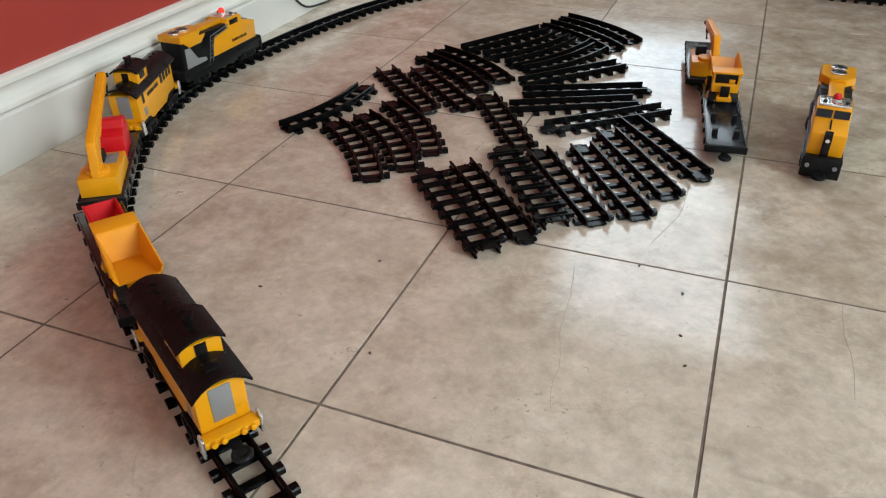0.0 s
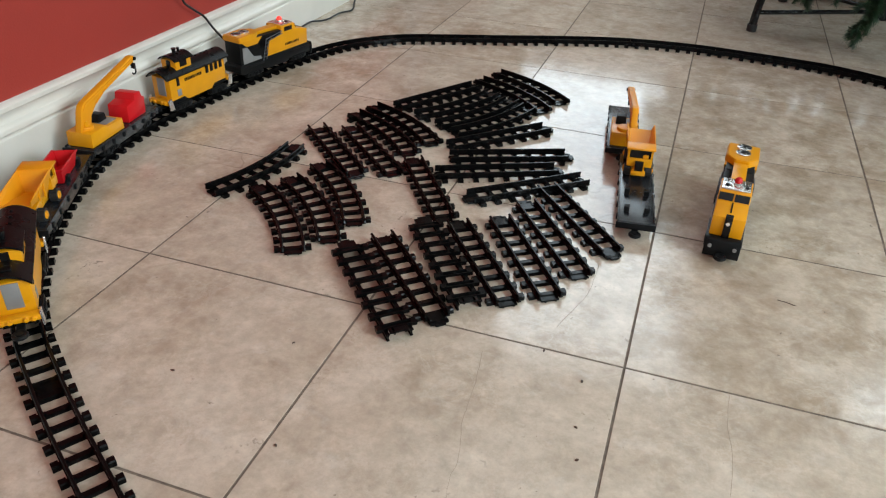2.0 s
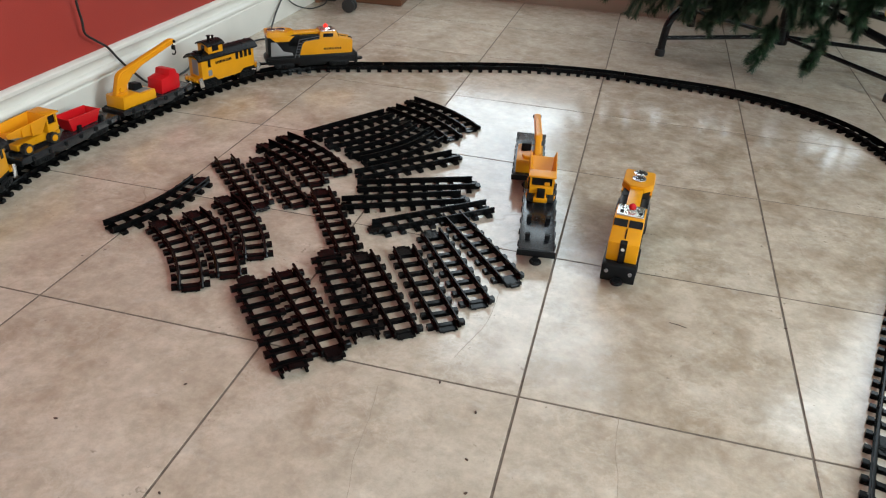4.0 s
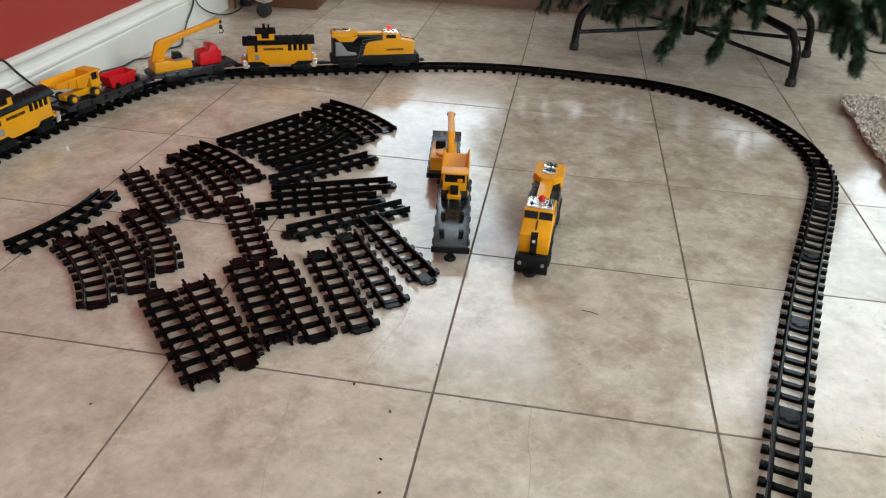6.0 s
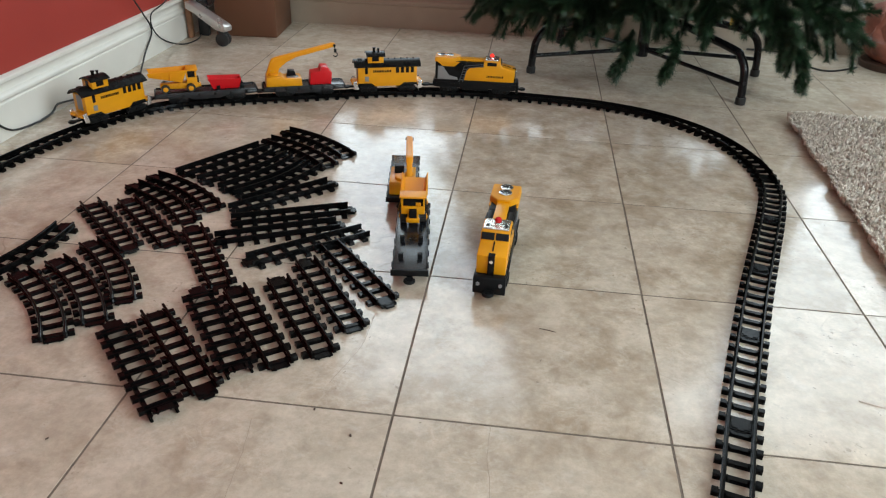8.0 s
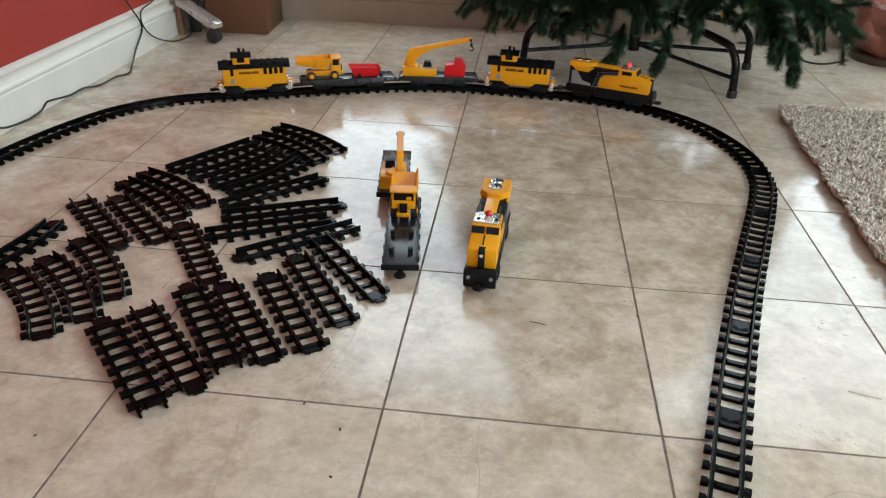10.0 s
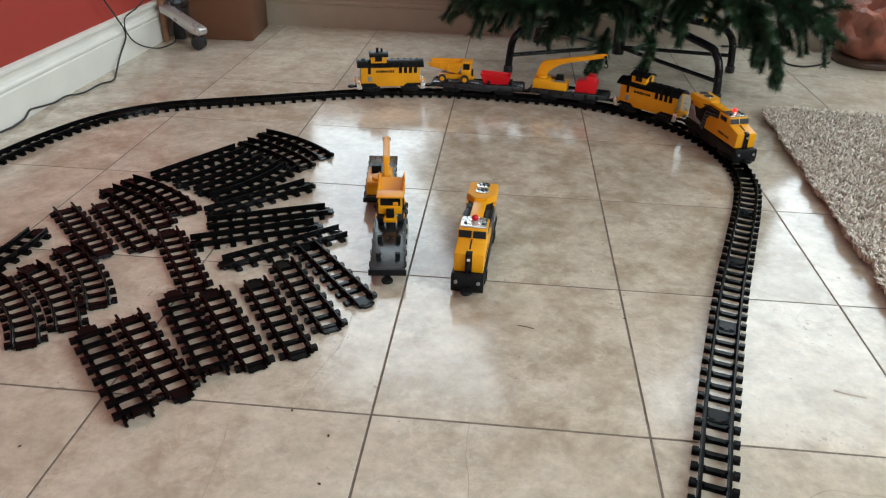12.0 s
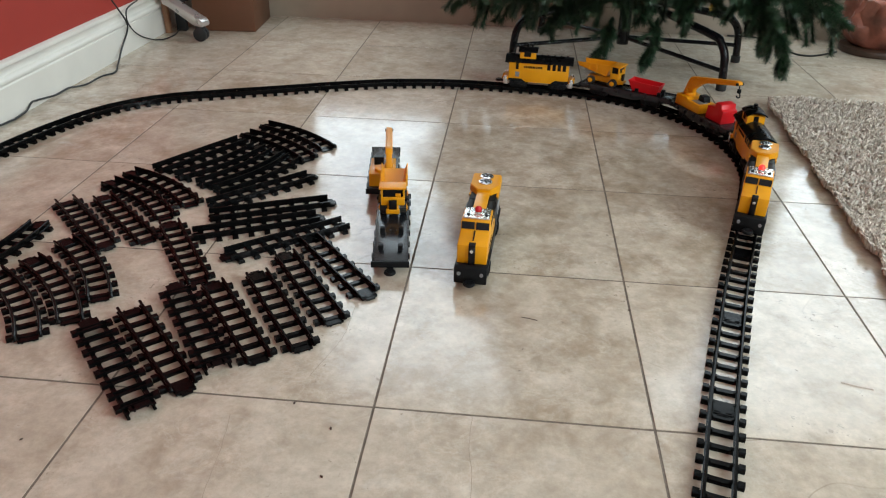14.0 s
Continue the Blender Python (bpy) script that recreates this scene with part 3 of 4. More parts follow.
def locomotive(name, label, m, lit):
    t = thing(name, label, "toy locomotive", "locomotives", m)
    bm = B()
    prism(bm, [(-0.136, 0.022), (-0.130, 0.016), (-0.045, 0.016), (-0.04, 0.010), (0.04, 0.010), (0.045, 0.016), (0.128, 0.014), (0.138, 0.020), (0.138, 0.036), (0.130, 0.041), (-0.130, 0.041), (-0.136, 0.036)], -0.029, 0.029, 0.0012)
    box(bm, -0.132, -0.05, -0.0315, 0.0315, 0.030, 0.035, 0.001)
    box(bm, 0.05, 0.132, -0.0315, 0.0315, 0.030, 0.035, 0.001)
    part("underframe", bm, M_DARK, t, "charcoal underframe")
    bm = B()
    prism(bm, [(-0.036, 0.041), (0.124, 0.041), (0.126, 0.0800), (0.0835, 0.0895), (0.0775, 0.106), (0.026, 0.107), (0.024, 0.086), (-0.016, 0.0845), (-0.030, 0.070)], -0.0275, 0.0275, 0.0018)
    part("body", bm, M_YEL, t)
    # windscreens and side windows of the driver's compartment
    for s in (-1, 1):
        bm = B()
        y0, y1 = sorted((s * 0.0014, s * 0.0258))
        prism(bm, [(0.0815, 0.0918), (0.0838, 0.0918), (0.0798, 0.1042), (0.0777, 0.1042)], y0, y1)
        part("windscreen", bm, M_WINDOW, t)
        bm = B()
        box(bm, 0.036, 0.066, *sorted((s * 0.0270, s * 0.0283)), 0.0915, 0.1025, 0.0003)
        part("side_window", bm, M_WINDOW, t)
        bm = B()
        box(bm, -0.068, 0.024, *sorted((s * 0.0135, s * 0.0262)), 0.068, 0.0985, 0.001)
        part("engine_recess", bm, M_DARK, t, "charcoal side grille")
        for k in range(7):
            bm = B()
            box(bm, -0.060 + 0.012 * k, -0.054 + 0.012 * k, *sorted((s * 0.026, s * 0.0272)), 0.087, 0.0965)
            part("louvre", bm, M_DARK, t)
        # ladder with rail
        bm = B()
        y = s * 0.0295
        tube(bm, [(-0.052, y, 0.036), (-0.036, y, 0.088), (0.026, y, 0.096)], 0.0013, 6)
        tube(bm, [(-0.040, y, 0.036), (-0.026, y, 0.082), (0.026, y, 0.090)], 0.0013, 6)
        for k in range(5):
            f = 0.15 + 0.17 * k
            box(bm, -0.052 + 0.016 * f - 0.001, -0.040 + 0.014 * f + 0.001, y - 0.001, y + 0.001, 0.036 + 0.05 * f - 0.0008, 0.036 + 0.05 * f + 0.0008)
        part("handrail", bm, M_RAILING, t, "grey moulded ladder and handrail")
        bm = B()
        prism(bm, [(-0.121, 0.042), (-0.056, 0.042), (-0.058, 0.050), (-0.084, 0.055), (-0.104, 0.083), (-0.120, 0.084)], *sorted((s * 0.0262, s * 0.0283)), 0.0006)
        part("grey_panel", bm, M_GREY, t, "pale grey side panel")
        bm = B()
        prism(bm, [(-0.124, 0.0995), (-0.106, 0.0845), (-0.068, 0.0845), (-0.050, 0.0995)], *sorted((s * 0.0255, s * 0.0296)), 0.0008)
        part("tapered_panel", bm, M_YEL, t)
        bars(t, 0.036, 0.090, s * 0.0276, 0.057, 0.0062, 11, M_WINDOW, 3)
    bm = B()
    box(bm, -0.129, -0.030, -0.0262, 0.0262, 0.041, 0.100, 0.003)
    part("rear_body", bm, M_DARK, t, "charcoal rear engine block")
    bm = B()
    prism(bm, [(-0.126, 0.099), (0.028, 0.099), (0.028, 0.107), (-0.126, 0.107)], -0.0125, 0.0125, 0.001)
    part("roof_spine", bm, M_YEL, t)
    bm = B()
    a = [(-0.131, -0.031), (-0.131, 0.031), (-0.072, 0.031), (-0.050, 0.0135), (-0.050, -0.0135), (-0.072, -0.031)]
    lo, hi = [bm.verts.new((x, y, 0.098)) for x, y in a], [bm.verts.new((x * 0.995, y * 0.93, 0.1125)) for x, y in a]
    bm.faces.new(lo)
    bm.faces.new(hi)
    for k in range(6):
        bm.faces.new((lo[k], lo[(k + 1) % 6], hi[(k + 1) % 6], hi[k]))
    bmesh.ops.bevel(bm, geom=list(bm.edges), offset=0.0016, segments=2, affect="EDGES")
    part("rear_roof", bm, M_YEL, t)
    for x in (-0.112, -0.085):
        bm = B()
        cyl(bm, (x, 0, 0.1140), (0, 0, 1), 0.0138, 0.003, 24, bevel=0.0006)
        f = part("fan_housing", bm, M_CHROME, t, "chrome fan")
        bm = B()
        cyl(bm, (x, 0, 0.1158), (0, 0, 1), 0.0034, 0.0012, 12)
        for k in range(6):
            c, s = math.cos(k * math.pi / 3 + 0.4), math.sin(k * math.pi / 3 + 0.4)
            q = [(0.0045, -0.0012), (0.0118, -0.0030), (0.0118, -0.0004), (0.0045, 0.0008)]
            vs = [bm.verts.new((x + u * c - v * s, u * s + v * c, 0.11575)) for u, v in q]
            ws = [bm.verts.new((v_.co.x, v_.co.y, 0.1162)) for v_ in vs]
            bm.faces.new(ws)
            for j in range(4):
                bm.faces.new((vs[j], vs[(j + 1) % 4], ws[(j + 1) % 4], ws[j]))
        part("fan_blade", bm, M_DARK, f)
    bm = B()
    box(bm, 0.030, 0.0725, -0.0245, 0.0245, 0.1066, 0.1105, 0.0012)
    part("roof_plate", bm, M_CHROME, t, "chrome roof plate")
    for y in (-0.016, -0.008, 0.010, 0.018):
        bm = B()
        cyl(bm, (0.060, y, 0.1112), (0, 0, 1), 0.0034, 0.003, 10)
        part("horn", bm, M_DARK if y in (-0.016, 0.018) else M_CHROME, t)
    bm = B()
    cyl(bm, (0.050, 0.001, 0.1125), (0, 0, 1), 0.0075, 0.004, 16)
    part("beacon_base", bm, M_CHROME, t)
    bm = B()
    bmesh.ops.create_uvsphere(bm, u_segments=16, v_segments=8, radius=0.0068, matrix=Matrix.Translation((0.050, 0.001, 0.1175)))
    part("beacon", bm, M_BEACON if lit else M_BEACON_OFF, t, "lit red beacon" if lit else "unlit red beacon")
    bm = B()
    prism(bm, [(0.1235, 0.032), (0.1290, 0.032), (0.1284, 0.0800), (0.1180, 0.0830), (0.1200, 0.078)], -0.0062, 0.0062, 0.0006)
    part("nose_slot", bm, M_WINDOW, t, "black headlight strip")
    bm = B()
    prism(bm, [(0.086, 0.086), (0.112, 0.080), (0.112, 0.0838), (0.086, 0.0898)], -0.0012, 0.0012)
    o = part("hood_seam", bm, M_WINDOW, t)
    o.matrix_basis = pose(0, 0, 0.0006)
    bm = B()
    cyl(bm, (0.1295, 0, 0.070), (1, 0, 0), 0.0034, 0.003, 12)
    part("headlight", bm, M_CHROME, t)
    for s in (-1, 1):
        bm = B()
        cyl(bm, (0.1405, s * 0.021, 0.028), (1, 0, 0), 0.0035, 0.004, 10)
        part("buffer", bm, M_GREY, t)
    bm = B()
    prism(bm, [(0.131, 0.008), (0.138, 0.006), (0.141, 0.020), (0.139, 0.040), (0.131, 0.043)], -0.0305, 0.0305, 0.0016)
    part("pilot", bm, M_DARK, t)
    coupler(t, 0.130, 1)
    coupler(t, -0.136, -1)
    bogie(t, 0.084)
    bogie(t, -0.084)
    return t


def arched(bm, x0, x1, half, z, rise, thick, n=10):
    """A roof curved across its width."""
    top, low = [], []
    for k in range(n + 1):
        y = -half + 2 * half * k / n
        zz = z + rise * (1 - (y / half) ** 2)
        top.append((y, zz + thick))
        low.append((y * 0.985, zz))
    prof = top + low[::-1]
    a = [bm.verts.new((x0, y, q)) for y, q in prof]
    b = [bm.verts.new((x1, y, q)) for y, q in prof]
    bm.faces.new(a)
    bm.faces.new(b[::-1])
    m = len(prof)
    for k in range(m):
        bm.faces.new((a[k], a[(k + 1) % m], b[(k + 1) % m], b[k]))
    return bm


def caboose(name, m):
    t = thing(name, "yellow plastic toy caboose with a black arched roof", "toy caboose", "cabooses", m)
    bm = B()
    prism(bm, [(-0.094, 0.030), (-0.052, 0.030), (-0.040, 0.020), (0.040, 0.020), (0.052, 0.030), (0.094, 0.030), (0.094, 0.084), (-0.094, 0.084)], -0.026, 0.026, 0.001)
    part("body", bm, M_YEL, t)
    bm = B()
    box(bm, -0.104, 0.104, -0.024, 0.024, 0.022, 0.029, 0.001)
    part("underframe", bm, M_DARK, t)
    bm = B()
    arched(bm, -0.106, 0.106, 0.0315, 0.0815, 0.0165, 0.0035)
    roof = part("roof", bm, M_ROOF, t, "black arched roof")
    for k in range(5):
        bm = B()
        cyl(bm, (0.006 + 0.020 * k, 0, 0.1020), (0, 0, 1), 0.0026, 0.0036, 10, bevel=0.0006)
        part("roof_stud", bm, M_ROOF, roof)
    bm = B()
    box(bm, -0.092, -0.078, -0.008, 0.008, 0.0985, 0.1035, 0.0012)
    part("roof_hatch", bm, M_ROOF, roof)
    cup = part("cupola", box(B(), -0.062, -0.012, -0.0215, 0.0215, 0.090, 0.1155, 0.0008), M_YEL, t)
    bm = B()
    arched(bm, -0.067, -0.007, 0.0255, 0.1135, 0.0095, 0.003)
    part("cupola_roof", bm, M_ROOF, cup, "black arched roof")
    for s in (-1, 1):
        part("cupola_window", box(B(), -0.049, -0.027, *sorted((s * 0.0212, s * 0.0222)), 0.099, 0.113), M_WINDOW, cup)
        part("cupola_window", box(B(), *sorted((-0.037 + s * 0.0248, -0.037 + s * 0.0258)), -0.006, 0.006, 0.101, 0.1145), M_WINDOW, cup)
    for x, r, h in ((-0.040, 0.0042, 0.011), (-0.026, 0.003, 0.009)):
        bm = B()
        cyl(bm, (x, 0, 0.125 + h / 2), (0, 0, 1), r, h, 12)
        cyl(bm, (x, 0, 0.125 + h), (0, 0, 1), r * 1.35, 0.0025, 12)
        part("chimney", bm, M_ROOF, cup)
    for s in (-1, 1):
        for x in (0.026, 0.042, 0.058, 0.074):
            part("window", box(B(), x, x + 0.0105, *sorted((s * 0.0255, s * 0.0268)), 0.062, 0.080, 0.0004), M_WINDOW, t)
        part("window", box(B(), -0.072, -0.063, *sorted((s * 0.0255, s * 0.0268)), 0.060, 0.080, 0.0004), M_WINDOW, t)
        part("grey_panel", box(B(), -0.073, -0.060, *sorted((s * 0.0255, s * 0.0266)), 0.036, 0.052, 0.0004), M_GREY, t, "pale grey moulded panel")
        bars(t, -0.046, 0.012, s * 0.0261, 0.068, 0.0072, 11, M_WINDOW, 5)
        # end wall, bumper beam and corner steps
        part("end_panel", box(B(), *sorted((s * 0.0935, s * 0.0950)), -0.0115, 0.0115, 0.040, 0.082, 0.0004), M_GREY, t, "pale grey end door")
        beam = part("bumper_beam", box(B(), *sorted((s * 0.095, s * 0.110)), -0.029, 0.029, 0.024, 0.033, 0.0014), M_YEL, t)
        for y in (-0.018, -0.009, 0.009, 0.018):
            bm = B()
            cyl(bm, (s * 0.1115, y * 1.15, 0.0290), (1, 0, 0), 0.0034, 0.0060, 12, bevel=0.0008)
            part("lamp_stud", bm, M_YEL, beam)
        for y in (-1, 1):
            bm = B()
            prism(bm, [(s * 0.094, 0.012), (s * 0.108, 0.012), (s * 0.111, 0.036), (s * 0.100, 0.040)], *sorted((y * 0.0292, y * 0.0322)), 0.0006)
            part("corner_step", bm, M_SILVER, t, "silver corner step")
        coupler(t, s * 0.104, s)
    bogie(t, 0.062)
    bogie(t, -0.062)
    return t


def flatcar(name, m, length=0.292, label="dark grey plastic toy flatcar with peg blocks"):
    t = thing(name, label, "toy flatcar", "flatcars", m)
    h = length / 2
    bm = B()
    prism(bm, [(-h, 0.024), (-h + 0.01, 0.020), (-0.055, 0.018), (-0.04, 0.012), (0.04, 0.012), (0.055, 0.018), (h - 0.01, 0.020), (h, 0.024), (h, 0.033), (-h, 0.033)], -0.0335, 0.0335, 0.001)
    deck = part("deck", bm, M_DECK, t)
    for s in (-1, 1):
        part("side_rim", box(B(), -h + 0.002, h - 0.002, *sorted((s * 0.0315, s * 0.0338)), 0.0325, 0.0352, 0.0006), M_DECK, deck)
        for k in range(6):
            x = -h + 0.03 + k * (length - 0.06) / 5
            part("stake_pocket", box(B(), x - 0.004, x + 0.004, *sorted((s * 0.033, s * 0.036)), 0.021, 0.031, 0.0006), M_DARK, deck)
        part("end_sill", box(B(), *sorted((s * h, s * (h + 0.004))), -0.0360, 0.0360, 0.020, 0.0325, 0.001), M_DARK, t)
        coupler(t, s * (h - 0.010), s)
    bogie(t, h - 0.062)
    bogie(t, -h + 0.062)
    for x in (0.035, 0.105):
        for y in (-0.0185, 0.0185):
            if length > 0.28:
                part("peg", box(B(), x - 0.005, x + 0.005, y - 0.0048, y + 0.0048, 0.0325, 0.045, 0.0006), M_DARK, deck)
    return t


def dump_truck(name, m):
    t = thing(name, "yellow plastic toy dump truck with black tyres standing on a flatcar", "toy truck", "dump trucks", m)
    bm = B()
    prism(bm, [(-0.05, 0.016), (0.05, 0.014), (0.06, 0.018), (0.06, 0.030), (0.03, 0.034), (-0.05, 0.030)], -0.013, 0.013, 0.001)
    part("chassis", bm, M_YEL, t)
    # open bed: floor, front and flared sides as thin shells
    bm = B()
    fl = [(-0.078, -0.027, 0.059), (-0.078, 0.027, 0.059), (0.012, 0.021, 0.036), (0.012, -0.021, 0.036)]
    rim = [(-0.082, -0.0325, 0.072), (-0.082, 0.0325, 0.072), (0.030, 0.031, 0.076), (0.030, -0.031, 0.076)]
    F, R = [bm.verts.new(p) for p in fl], [bm.verts.new(p) for p in rim]
    fs = [bm.faces.new((F[0], F[1], F[2], F[3])), bm.faces.new((F[1], F[2], R[2], R[1])), bm.faces.new((F[3], F[0], R[0], R[3])), bm.faces.new((F[2], F[3], R[3], R[2]))]
    bmesh.ops.recalc_face_normals(bm, faces=fs)
    bmesh.ops.solidify(bm, geom=fs, thickness=0.0024)
    bed = part("dump_bed", bm, M_ORA, t, smooth=False)
    part("canopy", box(B(), 0.027, 0.060, -0.031, 0.031, 0.0735, 0.0775, 0.001), M_ORA, bed)
    for s in (-1, 1):
        for x in (-0.045, -0.02):
            part("bed_rib", prism(B(), [(x, 0.052 - (x + 0.045) * 0.25), (x + 0.004, 0.052 - (x + 0.045) * 0.25), (x + 0.004, 0.073), (x, 0.073)], *sorted((s * 0.029, s * 0.0325))), M_ORA, bed)
    bm = B()
    box(bm, 0.026, 0.056, -0.027, 0.027, 0.034, 0.052, 0.0015)
    for x, y in ((0.028, -0.025), (0.028, 0.025), (0.053, -0.025), (0.053, 0.025)):
        box(bm, x - 0.002, x + 0.002, y - 0.002, y + 0.002, 0.051, 0.0737)
    part("cab", bm, M_YEL, t)
    part("cab_window", box(B(), 0.0302, 0.0508, -0.0228, 0.0228, 0.0518, 0.0732), M_WINDOW, t)
    part("seat", box(B(), 0.051, 0.0530, 0.006, 0.018, 0.053, 0.061, 0.001), M_ORA, t, "orange driver's seat")
    part("grille", box(B(), 0.0558, 0.0615, -0.009, 0.009, 0.020, 0.048, 0.0008), M_WINDOW, t)
    part("front_bumper", box(B(), 0.056, 0.066, -0.0155, 0.0155, 0.018, 0.027, 0.0012), M_YEL, t)
    for x in (-0.036, 0.036):
        for s in (-1, 1):
            bm = B()
            # one ring whose outline steps in and out for the tread
            ring = [(x + q * math.cos(a), 0.0188 + q * math.sin(a)) for q, a in [((0.0128, 0.0118)[(k // 2) % 2], 2 * math.pi * k / 64) for k in range(64)]]
            prism(bm, ring, s * 0.0235 - 0.007, s * 0.0235 + 0.007)
            w = part("wheel", bm, M_RUBBER, t, "black ribbed tyre")
            bm = B()
            cyl(bm, (x, s * 0.0300, 0.0188), (0, 1, 0), 0.0076, 0.004, 20, bevel=0.0008)
            cyl(bm, (x, s * 0.0322, 0.0188), (0, 1, 0), 0.0036, 0.003, 14)
            part("hub", bm, M_YEL, w, "yellow hub")
    for o in t.children:
        o.matrix_basis = pose(0, 0, -0.0056) @ Matrix.Diagonal((1, 0.9, 0.94, 1))
    return t


def red_bin(name, m):
    t = thing(name, "red plastic open bin standing on a flatcar", "toy bin", "", m)
    bm = B()
    fl = [(-0.038, -0.016, 0.002), (-0.038, 0.016, 0.002), (0.038, 0.016, 0.002), (0.038, -0.016, 0.002)]
    rim = [(-0.052, -0.022, 0.034), (-0.052, 0.022, 0.034), (0.046, 0.022, 0.030), (0.046, -0.022, 0.030)]
    F, R = [bm.verts.new(p) for p in fl], [bm.verts.new(p) for p in rim]
    fs = [bm.faces.new(F)] + [bm.faces.new((F[i], F[(i + 1) % 4], R[(i + 1) % 4], R[i])) for i in range(4)]
    bmesh.ops.recalc_face_normals(bm, faces=fs)
    bmesh.ops.solidify(bm, geom=fs, thickness=0.002)
    part("shell", bm, M_REDP, t, smooth=False)
    for s in (-1, 1):
        part("rim", prism(B(), [(-0.052, 0.0325), (0.046, 0.0285), (0.046, 0.0312), (-0.052, 0.0352)], *sorted((s * 0.0212, s * 0.0235))), M_REDP, t)
    return t


def crane_car(name, m, red=True, lower=0.0, swing=0.0, aside=0.0):
    t = flatcar(name, m, 0.246, "charcoal plastic toy crane car with an orange boom")
    bm = B()
    prism(bm, [(-0.116, 0.034), (-0.006, 0.034), (-0.008, 0.058), (-0.060, 0.0585), (-0.066, 0.064), (-0.114, 0.064)], -0.0285, 0.0285, 0.0014)
    base = part("crane_base", bm, M_YEL, t)
    part("grey_panel", box(B(), -0.052, -0.016, -0.020, 0.008, 0.0575, 0.0592, 0.0003), M_GREY, base)
    part("driver_seat", prism(B(), [(-0.050, 0.058), (-0.022, 0.058), (-0.026, 0.074), (-0.046, 0.076)], -0.002, 0.020, 0.001), M_DARK, base, "black driver's compartment")
    bm = B()
    cyl(bm, (-0.092, 0, 0.067), (0, 0, 1), 0.017, 0.008, 20, bevel=0.001)
    part("turntable", bm, M_ORA, base)
    bm = B()
    outer = [(-0.114, 0.064), (-0.100, 0.103), (-0.094, 0.113), (-0.084, 0.118), (0.092, 0.156), (0.102, 0.155), (0.105, 0.148), (0.098, 0.144),
             (-0.020, 0.117), (-0.048, 0.104), (-0.072, 0.084), (-0.079, 0.064)]
    prism(bm, outer, -0.0066, 0.0066, 0.0012)
    boom = part("boom", bm, M_ORA, t)
    for s in (-1, 1):
        part("boom_rib", prism(B(), [(-0.096, 0.102), (-0.084, 0.1140), (0.096, 0.1525), (0.096, 0.150), (-0.082, 0.1110), (-0.092, 0.101)], *sorted((s * 0.0064, s * 0.0080))), M_ORA, boom)
        part("boom_rib", prism(B(), [(-0.052, 0.1055), (-0.020, 0.1200), (0.094, 0.1465), (0.094, 0.1440), (-0.020, 0.1175), (-0.050, 0.1030)], *sorted((s * 0.0064, s * 0.0080))), M_ORA, boom)
        bm = B()
        cyl(bm, (-0.095, s * 0.0074, 0.076), (0, 1, 0), 0.006, 0.004, 14)
        part("pivot_pin", bm, M_YEL, boom)
    bm = B()
    cyl(bm, (0.100, 0, 0.149), (0, 1, 0), 0.004, 0.020, 10)
    tube(bm, [(0.100, 0, 0.149), (0.103, 0, 0.136)], 0.0014, 6)
    box(bm, 0.099, 0.107, -0.004, 0.004, 0.126, 0.137, 0.001)
    tube(bm, [(0.103 + 0.0065 * math.sin(a), 0, 0.1195 + 0.0065 * math.cos(a)) for a in [k * 0.36 for k in range(13)]], 0.0018, 6)
    part("hook", bm, M_DARK, boom, "dark grey hook")
    boom.matrix_basis = pose(-0.093, aside, 0.076) @ pose(0, 0, 0, 0, lower, swing) @ pose(0.093, 0, -0.076)
    if red:
        bm = B()
        prism(bm, [(0.018, 0.034), (0.084, 0.034), (0.087, 0.070), (0.079, 0.074), (0.076, 0.086), (0.054, 0.088), (0.050, 0.074), (0.022, 0.070)], -0.0235, 0.0235, 0.0012)
        part("red_load", bm, M_REDP, t, "red moulded load block")
    return t


# ---- the moving train ----
train_loco = locomotive("locomotive", "yellow and charcoal toy diesel locomotive with a lit red beacon", None, True)
train_cab_a = caboose("caboose", None)
train_crane = crane_car("crane_car", None)
train_flat = flatcar("flatcar", None)
train_cab_b = caboose("caboose", None)
train_truck = dump_truck("dump_truck", None)
train_bin = red_bin("red_bin", None)

# ---- the parked pair on the tiles ----
crane_car("crane_car", pose(-0.118, 0.806, 0, 0, 0, 97), red=False, lower=19, swing=2, aside=-0.016)
flatcar("flatcar", pose(-0.052, 0.513, 0, 0, 0, -83))
dump_truck("dump_truck", pose(-0.052 - 0.011, 0.513 + 0.0895, 0.0332, 0, 0, -83))
locomotive("locomotive", "yellow and charcoal toy diesel locomotive parked on the tiles, beacon unlit", pose(0.126, 0.487, 0, 0, 0, -93.5), False)



# ---- Christmas tree ----
TREE = Vector((0.57, 2.03, 0))


